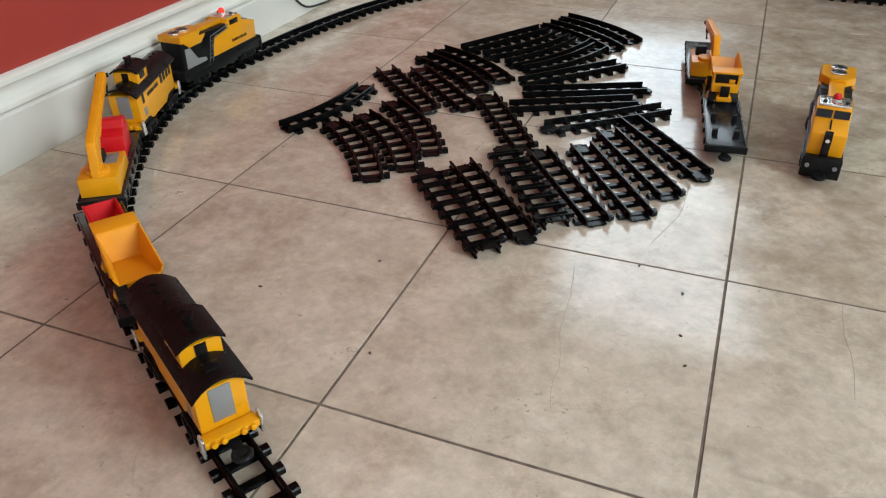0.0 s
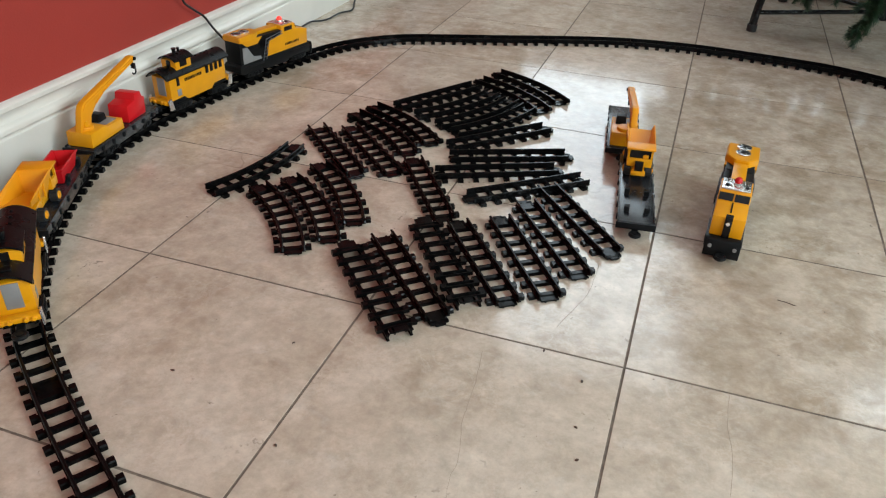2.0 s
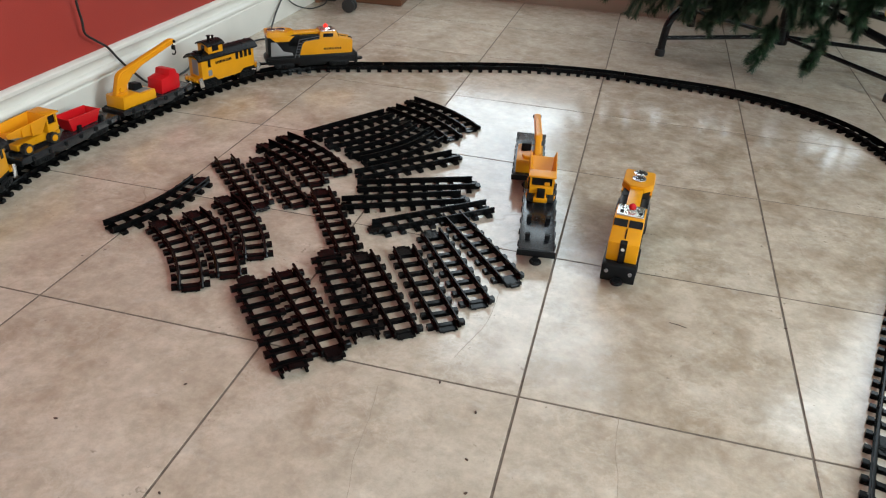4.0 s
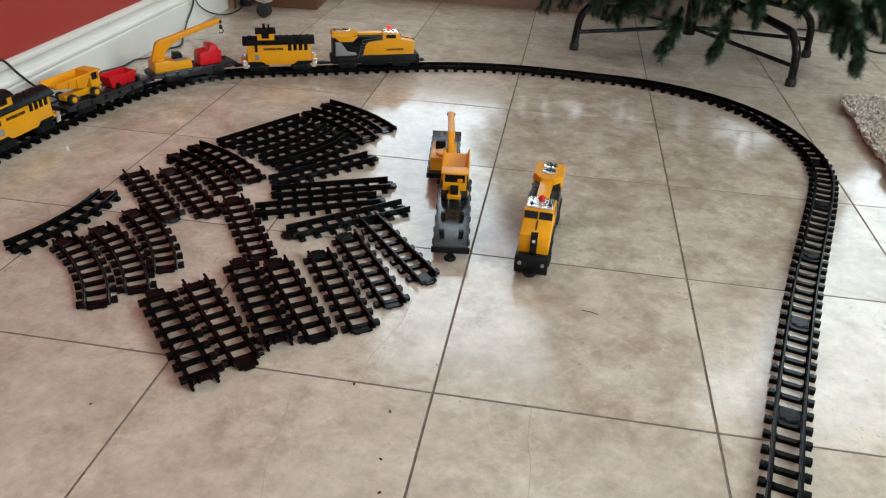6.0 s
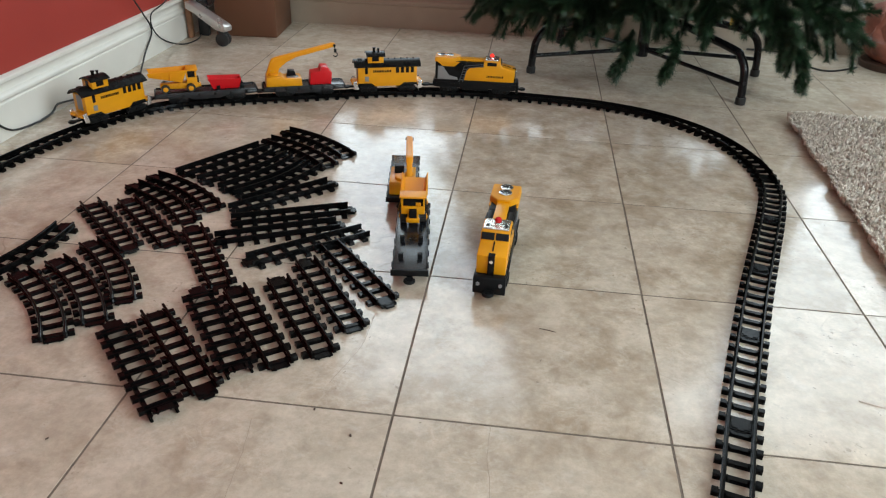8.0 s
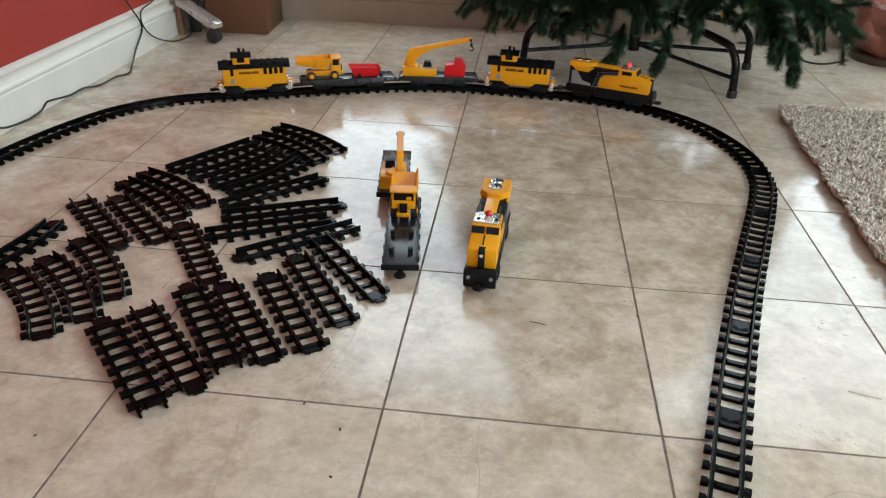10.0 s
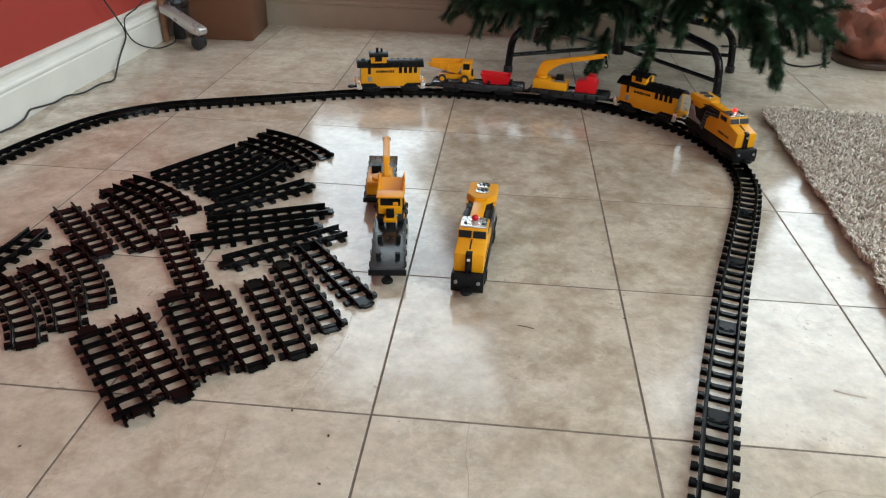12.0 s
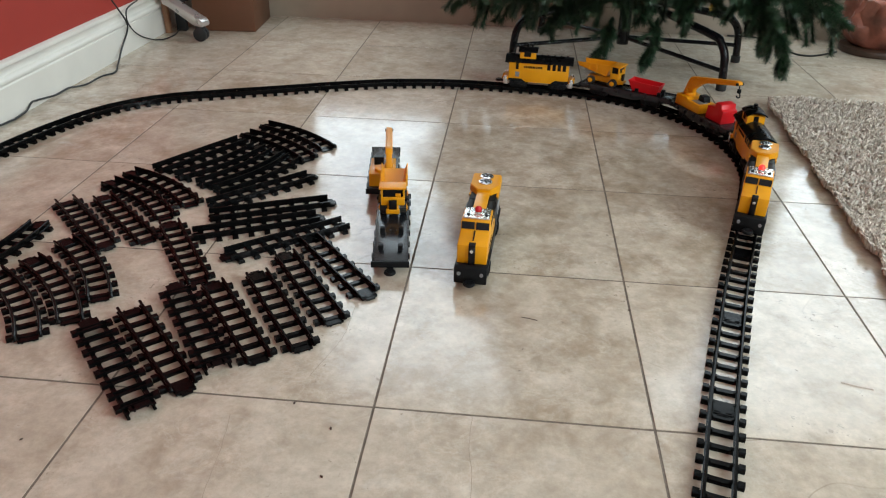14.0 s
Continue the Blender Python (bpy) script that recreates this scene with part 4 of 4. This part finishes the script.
def tree_stand():
    t = thing("tree_stand", "black tubular steel folding tree stand on the tiles", "tree stand", "", pose(TREE.x, TREE.y, 0))
    feet = [Vector(f) - TREE for f in ((0.167, 1.885, 0), (0.858, 1.669, 0), (0.989, 2.035, 0), (0.28, 2.36, 0))]
    for f in feet:
        flat = Vector((f.x, f.y, 0))
        d = flat.normalized()
        r = flat.length
        pts = [flat + Vector((0, 0, 0.012)), flat - d * 0.004 + Vector((0, 0, 0.07)), flat - d * 0.012 + Vector((0, 0, 0.115)), flat - d * 0.035 + Vector((0, 0, 0.148)),
               flat - d * 0.075 + Vector((0, 0, 0.166)), d * 0.12 + Vector((0, 0, 0.205)), d * 0.025 + Vector((0, 0, 0.225))]
        part("leg", tube(B(), smooth_line(pts, 6), 0.0132, 12), M_STAND, t)
        part("brace", tube(B(), [flat - d * 0.004 + Vector((0, 0, 0.062)), d * 0.02 + Vector((0, 0, 0.075))], 0.0074, 10), M_STAND, t)
        bm = B()
        cyl(bm, flat + Vector((0, 0, 0.012)), (0, 0, 1), 0.0165, 0.024, 14, bevel=0.002)
        part("foot_cap", bm, M_RUBBER, t)
    bm = B()
    cyl(bm, (0, 0, 0.185), (0, 0, 1), 0.022, 0.27, 18, bevel=0.002)
    part("socket", bm, M_STAND, t)
    bm = B()
    cyl(bm, (0.034, 0, 0.25), (1, 0, 0), 0.004, 0.05, 8)
    box(bm, 0.055, 0.060, -0.012, 0.012, 0.247, 0.253)
    part("thumb_screw", bm, M_STAND, t)
    return t


def needle_branch(name, length, seed, density, spread=1.0):
    """A drooping artificial branch along x: wire, side twigs and needles all round them."""
    rnd = random.Random(seed)
    vs, fs = [], []
    wires = [([Vector((0, 0, 0)), Vector((length * 0.5, 0, -0.01)), Vector((length, 0, -0.05))], 1.0)]
    n = int(length / 0.034)
    for k in range(n):
        u = 0.2 + 0.8 * (k + rnd.random() * 0.5) / n
        p = Vector((length * u, 0, -0.05 * u * u))
        for s in (-1, 1):
            l = (0.17 - 0.09 * u) * rnd.uniform(0.75, 1.25) * spread
            q = Vector((rnd.uniform(0.45, 0.85), s * rnd.uniform(0.5, 0.9), rnd.uniform(-0.55, 0.40))).normalized()
            wires.append(([p, p + q * l * 0.55 + Vector((0, 0, 0.004)), p + q * l + Vector((0.012, 0, rnd.uniform(-0.05, 0.015)))], 1.0))
    for pts, _ in wires:
        line = smooth_line(pts, 6)
        total = sum((b - a).length for a, b in zip(line, line[1:]))
        steps = max(6, int(total / density))
        for i in range(steps):
            f = (i + rnd.random()) / steps * (len(line) - 1)
            j = min(int(f), len(line) - 2)
            p = line[j].lerp(line[j + 1], f - j)
            d = (line[j + 1] - line[j]).normalized()
            u = d.orthogonal().normalized()
            w = d.cross(u)
            for _k in range(8):
                a = rnd.uniform(0, 2 * math.pi)
                r = u * math.cos(a) + w * math.sin(a)
                t = (r * 0.8 + d * rnd.uniform(0.35, 0.8)).normalized()
                ln = rnd.uniform(0.018, 0.031)
                side = t.cross(d).normalized() * 0.0014
                b = len(vs)
                vs += [p - side, p + side, p + t * ln]
                fs.append((b, b + 1, b + 2))
    me = bpy.data.meshes.new(name)
    me.from_pydata([tuple(v) for v in vs], [], fs)
    me.materials.append(M_NEEDLE)
    bm = B()
    for pts, _ in wires:
        tube(bm, smooth_line(pts, 3), 0.0013, 4)
    return me, mesh_of("wire", bm, M_BARK)


def christmas_tree():
    t = thing("christmas_tree", "green artificial Christmas tree with drooping bottom branches", "christmas tree", "", pose(TREE.x, TREE.y, 0))
    bm = B()
    cyl(bm, (0, 0, 1.2), (0, 0, 1), 0.016, 1.8, 12, r2=0.008)
    part("trunk", bm, M_BARK, t)
    kinds = [needle_branch("branch", 0.50, 1, 0.0015), needle_branch("branch", 0.40, 2, 0.0018), needle_branch("branch", 0.26, 3, 0.0017),
             needle_branch("branch", 0.14, 4, 0.0016, 0.32)]
    rnd = random.Random(11)
    z, layer = 0.53, 0
    while z < 1.95:
        reach = 0.66 * (1 - (z - 0.49) / 1.78) + 0.05
        count = (13, 17, 17, 15)[layer] if layer < 4 else (11 if z < 1.2 else 7)
        for k in range(count):
            a = 360 / count * (k + 0.5 * (layer % 2)) + rnd.uniform(-9, 9)
            side = math.sin(radians(a))
            far = min(reach, 0.36 / side) if side > 0.3 else reach
            g = 0 if far > 0.5 else (1 if far > 0.38 else 2)
            me, wire = kinds[g]
            gap = max(0.0, far - (0.50, 0.40, 0.26)[g]) * rnd.uniform(0.7, 1.25)
            dip = rnd.uniform(2, 11) if layer == 0 else rnd.uniform(-4, 9) if layer < 3 else rnd.uniform(-14, 6)
            o = part("branch", me, None, t)
            o.matrix_basis = pose(0, 0, z + rnd.uniform(-0.02, 0.03), 0, 0, a) @ pose(gap, 0, 0, rnd.uniform(-40, 40), dip, 0)
            part("wire", wire, None, o)
        z += 0.075 if layer < 4 else 0.14
        layer += 1
    # drooping twig ends under the lowest ring
    for x, y, zz, a, dip, g in ((0.462, 1.61, 0.088, -105, 62, 3), (0.624, 1.60, 0.090, -85, 66, 3), (1.05, 1.62, 0.090, -50, 56, 3), (0.99, 1.66, 0.150, -58, 40, 3), (0.25, 1.68, 0.185, -140, 38, 3), (0.36, 1.66, 0.225, -120, 28, 3),
                                (0.55, 1.63, 0.240, -95, 30, 3), (0.74, 1.63, 0.240, -70, 26, 3), (1.02, 1.66, 0.225, -50, 22, 2), (1.20, 1.72, 0.265, -34, 14, 2), (0.12, 1.76, 0.265, -152, 16, 2), (0.50, 1.60, 0.315, -95, 10, 2), (0.72, 1.62, 0.325, -80, 8, 2), (1.10, 1.70, 0.300, -42, 8, 2), (0.90, 1.66, 0.300, -62, 10, 2),
                                (-0.04, 1.78, 0.300, -160, 5, 2), (0.04, 1.72, 0.275, -150, 9, 2), (0.02, 1.84, 0.340, -168, 0, 2), (0.20, 1.66, 0.290, -132, 8, 2), (0.34, 1.62, 0.300, -116, 8, 2)):
        me, wire = kinds[g]
        d = Vector((math.cos(radians(a)) * math.cos(radians(dip)), math.sin(radians(a)) * math.cos(radians(dip)), -math.sin(radians(dip))))
        q = Vector((x, y, zz)) - TREE - d * (0.27 if g == 2 else 0.15)
        o = part("branch", me, None, t)
        o.matrix_basis = pose(q.x, q.y, q.z, 0, dip, a) @ pose(0, 0, 0, rnd.uniform(-60, 60), 0, 0)
        part("wire", wire, None, o)
    return t


tree_stand()
christmas_tree()
for x, y, z in ((0.83, 1.86, 0.235), (1.05, 1.9, 0.30)):
    t = thing("ornament", "small gold glittering leaf ornament hanging in the tree", "ornament", "tree ornaments", pose(x, y, z, 0, 20, 30))
    bm = B()
    bmesh.ops.create_uvsphere(bm, u_segments=14, v_segments=10, radius=0.02)
    bmesh.ops.scale(bm, vec=(0.62, 0.2, 1.15), verts=bm.verts)
    part("leaf", bm, M_GOLD, t)
    part("hook", tube(B(), [(0, 0, 0.022), (0, 0, 0.06)], 0.0008, 5), M_GOLD, t)


# ---- rug, salt lamp, box, office chair, cables ----
def shag_rug():
    t = thing("shag_rug", "beige shaggy rug with a thick uneven pile", "rug", "", pose(0.968, 1.558, 0, 0, 0, -3.2))
    w, d = 1.5, 2.2
    bm = B()
    box(bm, 0.03, w - 0.02, -d + 0.02, -0.03, 0.0, 0.012, 0.004)
    part("backing", bm, mat("rug_backing", (0.22, 0.18, 0.14), 0.95, vary=0.2), t)
    rng = np.random.default_rng(5)
    n = 140000
    x = rng.random(n) ** 1.6 * w
    y = -rng.random(n) * d
    # worn, wavy border with a rounded corner
    edge = 0.008 + 0.006 * np.sin(23 * y) + 0.005 * np.sin(61 * y + 1) + 0.004 * rng.normal(0, 1, n)
    edge += 0.060 * np.clip(1 + y / 0.085, 0, 1) ** 2
    x = np.maximum(x, edge + 0.02 * rng.random(n) * (x < edge))
    rim = 0.006 + 0.006 * np.sin(19 * x + 2) + 0.004 * rng.normal(0, 1, n)
    y = np.minimum(y, -rim - 0.02 * rng.random(n) * (y > -rim))
    cell = 0.0115
    gx, gy = np.floor(x / cell), np.floor(y / cell)
    wob = np.sin(gx * 12.9898 + gy * 78.233) * 43758.5453
    wob2 = np.sin(gx * 39.346 + gy * 11.135) * 24634.6345
    wob, wob2 = wob - np.floor(wob), wob2 - np.floor(wob2)
    lean = 0.0028 * rng.normal(0, 1, (n, 2))
    lean[:, 0] += 0.58 * ((gx + 0.2 + 0.6 * wob) * cell - x)
    lean[:, 1] += 0.58 * ((gy + 0.2 + 0.6 * wob2) * cell - y)
    lean[:, 0] -= 0.005 * (x < 0.015)
    lean[:, 1] += 0.005 * (y > -0.015)
    h = 0.017 + 0.004 * rng.random(n) + 0.009 * wob + 0.004 * np.sin(41 * x + 3 * np.sin(17 * y)) * np.sin(37 * y)
    a = rng.random(n) * math.pi
    sx, sy = 0.0024 * np.cos(a), 0.0024 * np.sin(a)
    V = np.zeros((n, 5, 3))
    V[:, 0] = np.stack([x - sx, y - sy, np.full(n, 0.009)], 1)
    V[:, 1] = np.stack([x + sx, y + sy, np.full(n, 0.009)], 1)
    V[:, 2] = np.stack([x + sx + 0.5 * lean[:, 0], y + sy + 0.5 * lean[:, 1], 0.009 + 0.65 * h], 1)
    V[:, 3] = np.stack([x - sx + 0.5 * lean[:, 0], y - sy + 0.5 * lean[:, 1], 0.009 + 0.65 * h], 1)
    V[:, 4] = np.stack([x + 1.6 * lean[:, 0], y + 1.6 * lean[:, 1], 0.006 + h * 0.95], 1)
    idx = np.arange(n) * 5
    F = [(i, i + 1, i + 2, i + 3) for i in idx] + [(i + 3, i + 2, i + 4) for i in idx]
    me = bpy.data.meshes.new("shag")
    me.from_pydata(V.reshape(-1, 3).tolist(), [], F)
    me.materials.append(M_PILE)
    o = part("shag", me, None, t, "beige and cream shag tufts")
    tagged(o, kind="stuff")


shag_rug()


def salt_lamp():
    t = thing("salt_lamp", "rough pink rock salt lamp on a dark wooden base", "lamp", "", pose(1.575, 2.29, 0))
    bm = B()
    cyl(bm, (0, 0, 0.012), (0, 0, 1), 0.125, 0.024, 28, bevel=0.004)
    part("base", bm, M_WOOD, t, "dark wooden base")
    bm = B()
    bmesh.ops.create_icosphere(bm, subdivisions=4, radius=0.1)
    for v in bm.verts:
        k = 1 + 0.34 * noise.noise(v.co * 19) + 0.14 * noise.noise(v.co * 55)
        v.co = Vector((v.co.x * k * 1.3, v.co.y * k * 1.2, max(0.0, (v.co.z + 0.085)) * 1.35 * k + 0.023))
    part("rock", bm, M_SALT, t)


salt_lamp()


def cardboard_box():
    t = thing("cardboard_box", "plain brown cardboard box standing in the corner", "box", "", pose(-0.862, 2.15, 0, 0, 0, 4))
    bm = B()
    box(bm, -0.245, 0, 0, 0.26, 0.001, 0.36, 0.003)
    part("carton", bm, M_BOX, t)
    part("tape", box(B(), -0.246, 0.001, 0.105, 0.155, 0.34, 0.3615), mat("packing_tape", (0.36, 0.24, 0.13), 0.25), t)


cardboard_box()


def rolling_stand():
    t = thing("rolling_stand", "pale metal rolling stand with a sloping foot and black castor", "rolling stand", "", pose(-1.02, 1.985, 0))
    bm = B()
    prism(bm, [(0.022, 0.056), (0.030, 0.062), (0.030, 0.078), (0.018, 0.086), (-0.125, 0.142), (-0.165, 0.150), (-0.165, 0.122), (-0.125, 0.110), (-0.02, 0.060)], -0.021, 0.021, 0.004)
    foot = part("foot", bm, M_CHAIR, t)
    foot.matrix_basis = pose(0, 0, 0, 0, 0, -22)
    bm = B()
    for s in (-1, 1):
        cyl(bm, (0, s * 0.012, 0.026), (0, 1, 0), 0.026, 0.016, 20, bevel=0.004)
    box(bm, -0.014, 0.014, -0.007, 0.007, 0.02, 0.060, 0.002)
    cyl(bm, (0, 0, 0.054), (0, 0, 1), 0.019, 0.012, 16, bevel=0.002)
    part("castor", bm, M_RUBBER, t, "black twin-wheel castor")
    bm = B()
    cyl(bm, (-0.135, 0.150, 0.43), (0, 0, 1), 0.018, 0.60, 16, bevel=0.002)
    part("column", bm, mat("blue_grey_metal", (0.20, 0.22, 0.26), 0.35, metal=0.5), t, "blue-grey metal column")
    part("far_foot", prism(B(), [(-0.155, 0.0), (-0.115, 0.0), (-0.115, 0.14), (-0.155, 0.14)], 0.132, 0.158, 0.003), M_RUBBER, t)


rolling_stand()
t_ = thing("wooden_leg", "slim brown wooden furniture leg by the baseboard", "furniture leg", "", pose(-1.190, 2.080, 0))
part("post", prism(B(), [(-0.010, 0.0), (0.010, 0.0), (0.0, 0.5), (-0.022, 0.5)], -0.011, 0.011, 0.002), mat("brown_wood", (0.26, 0.13, 0.07), 0.45, vary=0.2, scale=40), t_)


def cable(name, pts, r, label):
    o = new(name, mesh_of(name, tube(B(), smooth_line(pts, 8), r, 8), M_CABLE, True))
    return tagged(o, label, "cable")


cable("power_cable", [(-1.199, 1.62, 0.30), (-1.199, 1.669, 0.232), (-1.199, 1.728, 0.164), (-1.199, 1.769, 0.114), (-1.199, 1.766, 0.081), (-1.196, 1.700, 0.036), (-1.172, 1.610, 0.006), (-1.141, 1.523, 0.004), (-1.162, 1.473, 0.004), (-1.165, 1.396, 0.004), (-1.176, 1.364, 0.004), (-1.199, 1.335, 0.005), (-1.199, 1.262, 0.006), (-1.199, 1.170, 0.020), (-1.199, 1.140, 0.022), (-1.199, 1.110, 0.008), (-1.2, 1.061, 0.004), (-1.2, 1.042, 0.004), (-1.2, 0.93, 0.02), (-1.2, 0.855, 0.077), (-1.2, 0.804, 0.128), (-1.2, 0.775, 0.162), (-1.2, 0.737, 0.189), (-1.2, 0.702, 0.216), (-1.2, 0.7, 0.246), (-1.2, 0.694, 0.281), (-1.2, 0.69, 0.34), (-1.2, 0.66, 0.5)], 0.003, "thin black power cable trailing down the wall and over the tiles")
cable("power_cable", [(-1.196, 1.95, 0.185), (-1.196, 1.879, 0.167), (-1.194, 1.789, 0.156), (-1.193, 1.766, 0.135), (-1.193, 1.772, 0.103), (-1.196, 1.821, 0.060), (-1.197, 1.90, 0.022), (-1.169, 1.957, 0.004), (-1.150, 2.035, 0.004), (-1.165, 2.11, 0.004), (-1.19, 2.20, 0.004)], 0.0025, "thin black cable looping beside the office chair")
cable("chair_cable", [(-1.175, 2.06, 0.40), (-1.14, 2.02, 0.25), (-1.12, 1.99, 0.180), (-1.06, 1.955, 0.155), (-1.035, 1.955, 0.165), (-1.03, 1.96, 0.195), (-1.06, 1.98, 0.235), (-1.10, 2.02, 0.32), (-1.11, 2.04, 0.42)], 0.0025, "thin black cable looped over the sloping foot of the rolling stand")
cable("lamp_cord", [(1.05, 2.437, 0.004), (1.178, 2.41, 0.004), (1.24, 2.201, 0.004), (1.291, 2.161, 0.004), (1.352, 2.188, 0.004), (1.423, 2.243, 0.004)], 0.0035, "black lamp cord lying on the tiles")

# ---- floor ----
TILE = 0.406
floor = tagged(new("floor", mesh_of("floor", box(B(), LEFT_X, RIGHT_X, FRONT_Y, BACK_Y, -0.03, -0.0006), M_GROUT)), "square beige travertine-look floor tiles with dark grout", "floor", kind="structure")


def tile_mesh(x0, x1, y0, y1, material):
    bm = B()
    b = 0.00025
    lo = [bm.verts.new((x, y, -0.0035)) for x, y in ((x0, y0), (x1, y0), (x1, y1), (x0, y1))]
    mi = [bm.verts.new((x, y, -b)) for x, y in ((x0, y0), (x1, y0), (x1, y1), (x0, y1))]
    hi = [bm.verts.new((x, y, 0)) for x, y in ((x0 + b, y0 + b), (x1 - b, y0 + b), (x1 - b, y1 - b), (x0 + b, y1 - b))]
    bm.faces.new(hi)
    for a, c in ((lo, mi), (mi, hi)):
        for k in range(4):
            bm.faces.new((a[k], a[(k + 1) % 4], c[(k + 1) % 4], c[k]))
    return mesh_of("tile", bm, material)


tile_kinds = {}
# tiles cut from browner, more clouded stone
CLOUDED = {(0, 0), (0, 1), (0, 2), (1, 1), (1, 2), (0, 3), (-3, 2), (-3, 3), (-2, 3), (3, 1), (1, -2), (-4, 0)}
tile_rnd = random.Random(4)
for i in range(-4, 9):
    for j in range(-9, 7):
        cx, cy = (i + 0.5) * TILE, (j + 0.5) * TILE
        h = TILE / 2 - 0.0019
        x0, x1, y0, y1 = max(-h, LEFT_X - cx), min(h, RIGHT_X - cx), max(-h, FRONT_Y - cy), min(h, BACK_Y - cy)
        if x1 - x0 < 0.01 or y1 - y0 < 0.01:
            continue
        stone = M_TILE_BROWN if (i, j) in CLOUDED else M_TILE
        key = (round(x0, 3), round(x1, 3), round(y0, 3), round(y1, 3), stone.name)
        if key not in tile_kinds:
            tile_kinds[key] = tile_mesh(x0, x1, y0, y1, stone)
        o = part("tile", tile_kinds[key], None, floor)
        o.matrix_basis = pose(cx, cy, 0, tile_rnd.uniform(-0.06, 0.06), tile_rnd.uniform(-0.06, 0.06), 0)


# hairline cracks, crumbs and a scratch on the tiles
for line in ([(-0.202, -0.040), (-0.192, -0.102), (-0.186, -0.182), (-0.172, -0.240), (-0.170, -0.287), (-0.162, -0.320)], [(0.144, 0.002), (0.145, -0.067), (0.152, -0.120), (0.151, -0.187)], [(-0.079, 0.260), (-0.081, 0.170), (-0.099, 0.099), (-0.112, 0.057)]):
    pts = [(x + 0.002 * noise.noise(Vector((x * 60, y * 60, 0))), y, -0.0002) for x, y in [tuple(v)[:2] for v in smooth_line([(x, y, 0) for x, y in line], 8)]]
    part("hairline_crack", tube(B(), pts, 0.00045, 5), mat("crack_dirt", (0.33, 0.27, 0.21), 0.9), floor)
for k, (x, y) in enumerate([(0.405, 0.307), (-0.032, -0.197), (-0.117, -0.006), (-0.391, -0.308), (-0.594, -0.237), (-0.467, -0.123), (-0.052, -0.052), (-0.044, -0.142)]):
    t = thing("crumb", "tiny dark crumb of dirt on the tiles", "crumb", "crumbs", pose(x, y, 0, 0, 0, 47 * k))
    bm = B()
    bmesh.ops.create_icosphere(bm, subdivisions=1, radius=0.0022)
    for v in bm.verts:
        v.co = Vector((v.co.x * 1.5, v.co.y * 0.8, max(0.0, v.co.z * 0.6 + 0.0008))) * (1 + 0.4 * noise.noise(v.co * 900 + Vector((k, 0, 0))))
    part("grain", bm, M_WOOD, t)
t = thing("sliver", "thin dark sliver lying on the tiles", "sliver", "", pose(0.228, 0.257, 0, 0, 0, -14))
part("splinter", tube(B(), [(-0.015, 0, 0.0007), (0, 0.001, 0.0009), (0.014, 0, 0.0007)], 0.0006, 5), M_WOOD, t)
part("dried_smear", tube(B(), [(0.713, 0.145, -0.0016), (0.733, 0.138, -0.0012), (0.757, 0.133, -0.0016)], 0.0034, 8), mat("dried_smear", (0.50, 0.43, 0.37), 0.5), floor)


# ---- what moves ----
ROLLED = [(0, 1.285), (3, 1.962), (5.5, 2.535), (8, 3.112), (10.5, 3.69), (12, 4.045), (14, 4.515)]


def loco_at(t):
    """How far along the loop the locomotive's middle has rolled."""
    i = max(k for k in range(len(ROLLED) - 1) if ROLLED[k][0] <= t)
    (ta, a), (tb, b) = ROLLED[i], ROLLED[i + 1]
    va = (b - ROLLED[i - 1][1]) / (tb - ROLLED[i - 1][0]) if i else (b - a) / (tb - ta)
    vb = (ROLLED[i + 2][1] - a) / (ROLLED[i + 2][0] - ta) if i + 2 < len(ROLLED) else (b - a) / (tb - ta)
    h, u = tb - ta, (t - ta) / (tb - ta)
    return (2 * u ** 3 - 3 * u * u + 1) * a + (u ** 3 - 2 * u * u + u) * h * va + (3 * u * u - 2 * u ** 3) * b + (u ** 3 - u * u) * h * vb


def on_rails(s, half):
    a, b = on_loop(s - half), on_loop(s + half)
    c, d = 0.5 * (a + b), b - a
    return Matrix.Translation((c.x, c.y, RAIL_TOP)) @ Matrix.Rotation(math.atan2(d.y, d.x), 4, "Z")


CARS = [(train_loco, 0.0, 0.084), (train_cab_a, 0.289, 0.062), (train_crane, 0.554, 0.061), (train_flat, 0.848, 0.084), (train_cab_b, 1.136, 0.062)]


def motions():
    times = [0.25 * k for k in range(57)]
    for ob, back, half in CARS:
        walk(ob, [(t, on_rails(loco_at(t) - back, half)) for t in times])
    flat_back, flat_half = CARS[3][1], CARS[3][2]
    for ob, dx, dz in ((train_truck, -0.080, 0.0332), (train_bin, 0.058, 0.0325)):
        walk(ob, [(t, on_rails(loco_at(t) - flat_back, flat_half) @ pose(dx, 0, dz)) for t in times])
    # wheels turn as far as the train rolls
    radius, step = 0.0108, 14.0 / 235
    for ob, back, half in CARS:
        for w in AXLES[ob.name]:
            at = w.matrix_basis.translation.copy()
            walk(w, [(k * step, pose(at.x, at.y, at.z, 0, math.degrees((loco_at(k * step) - loco_at(0)) / radius) % 360, 0)) for k in range(236)])


motions()
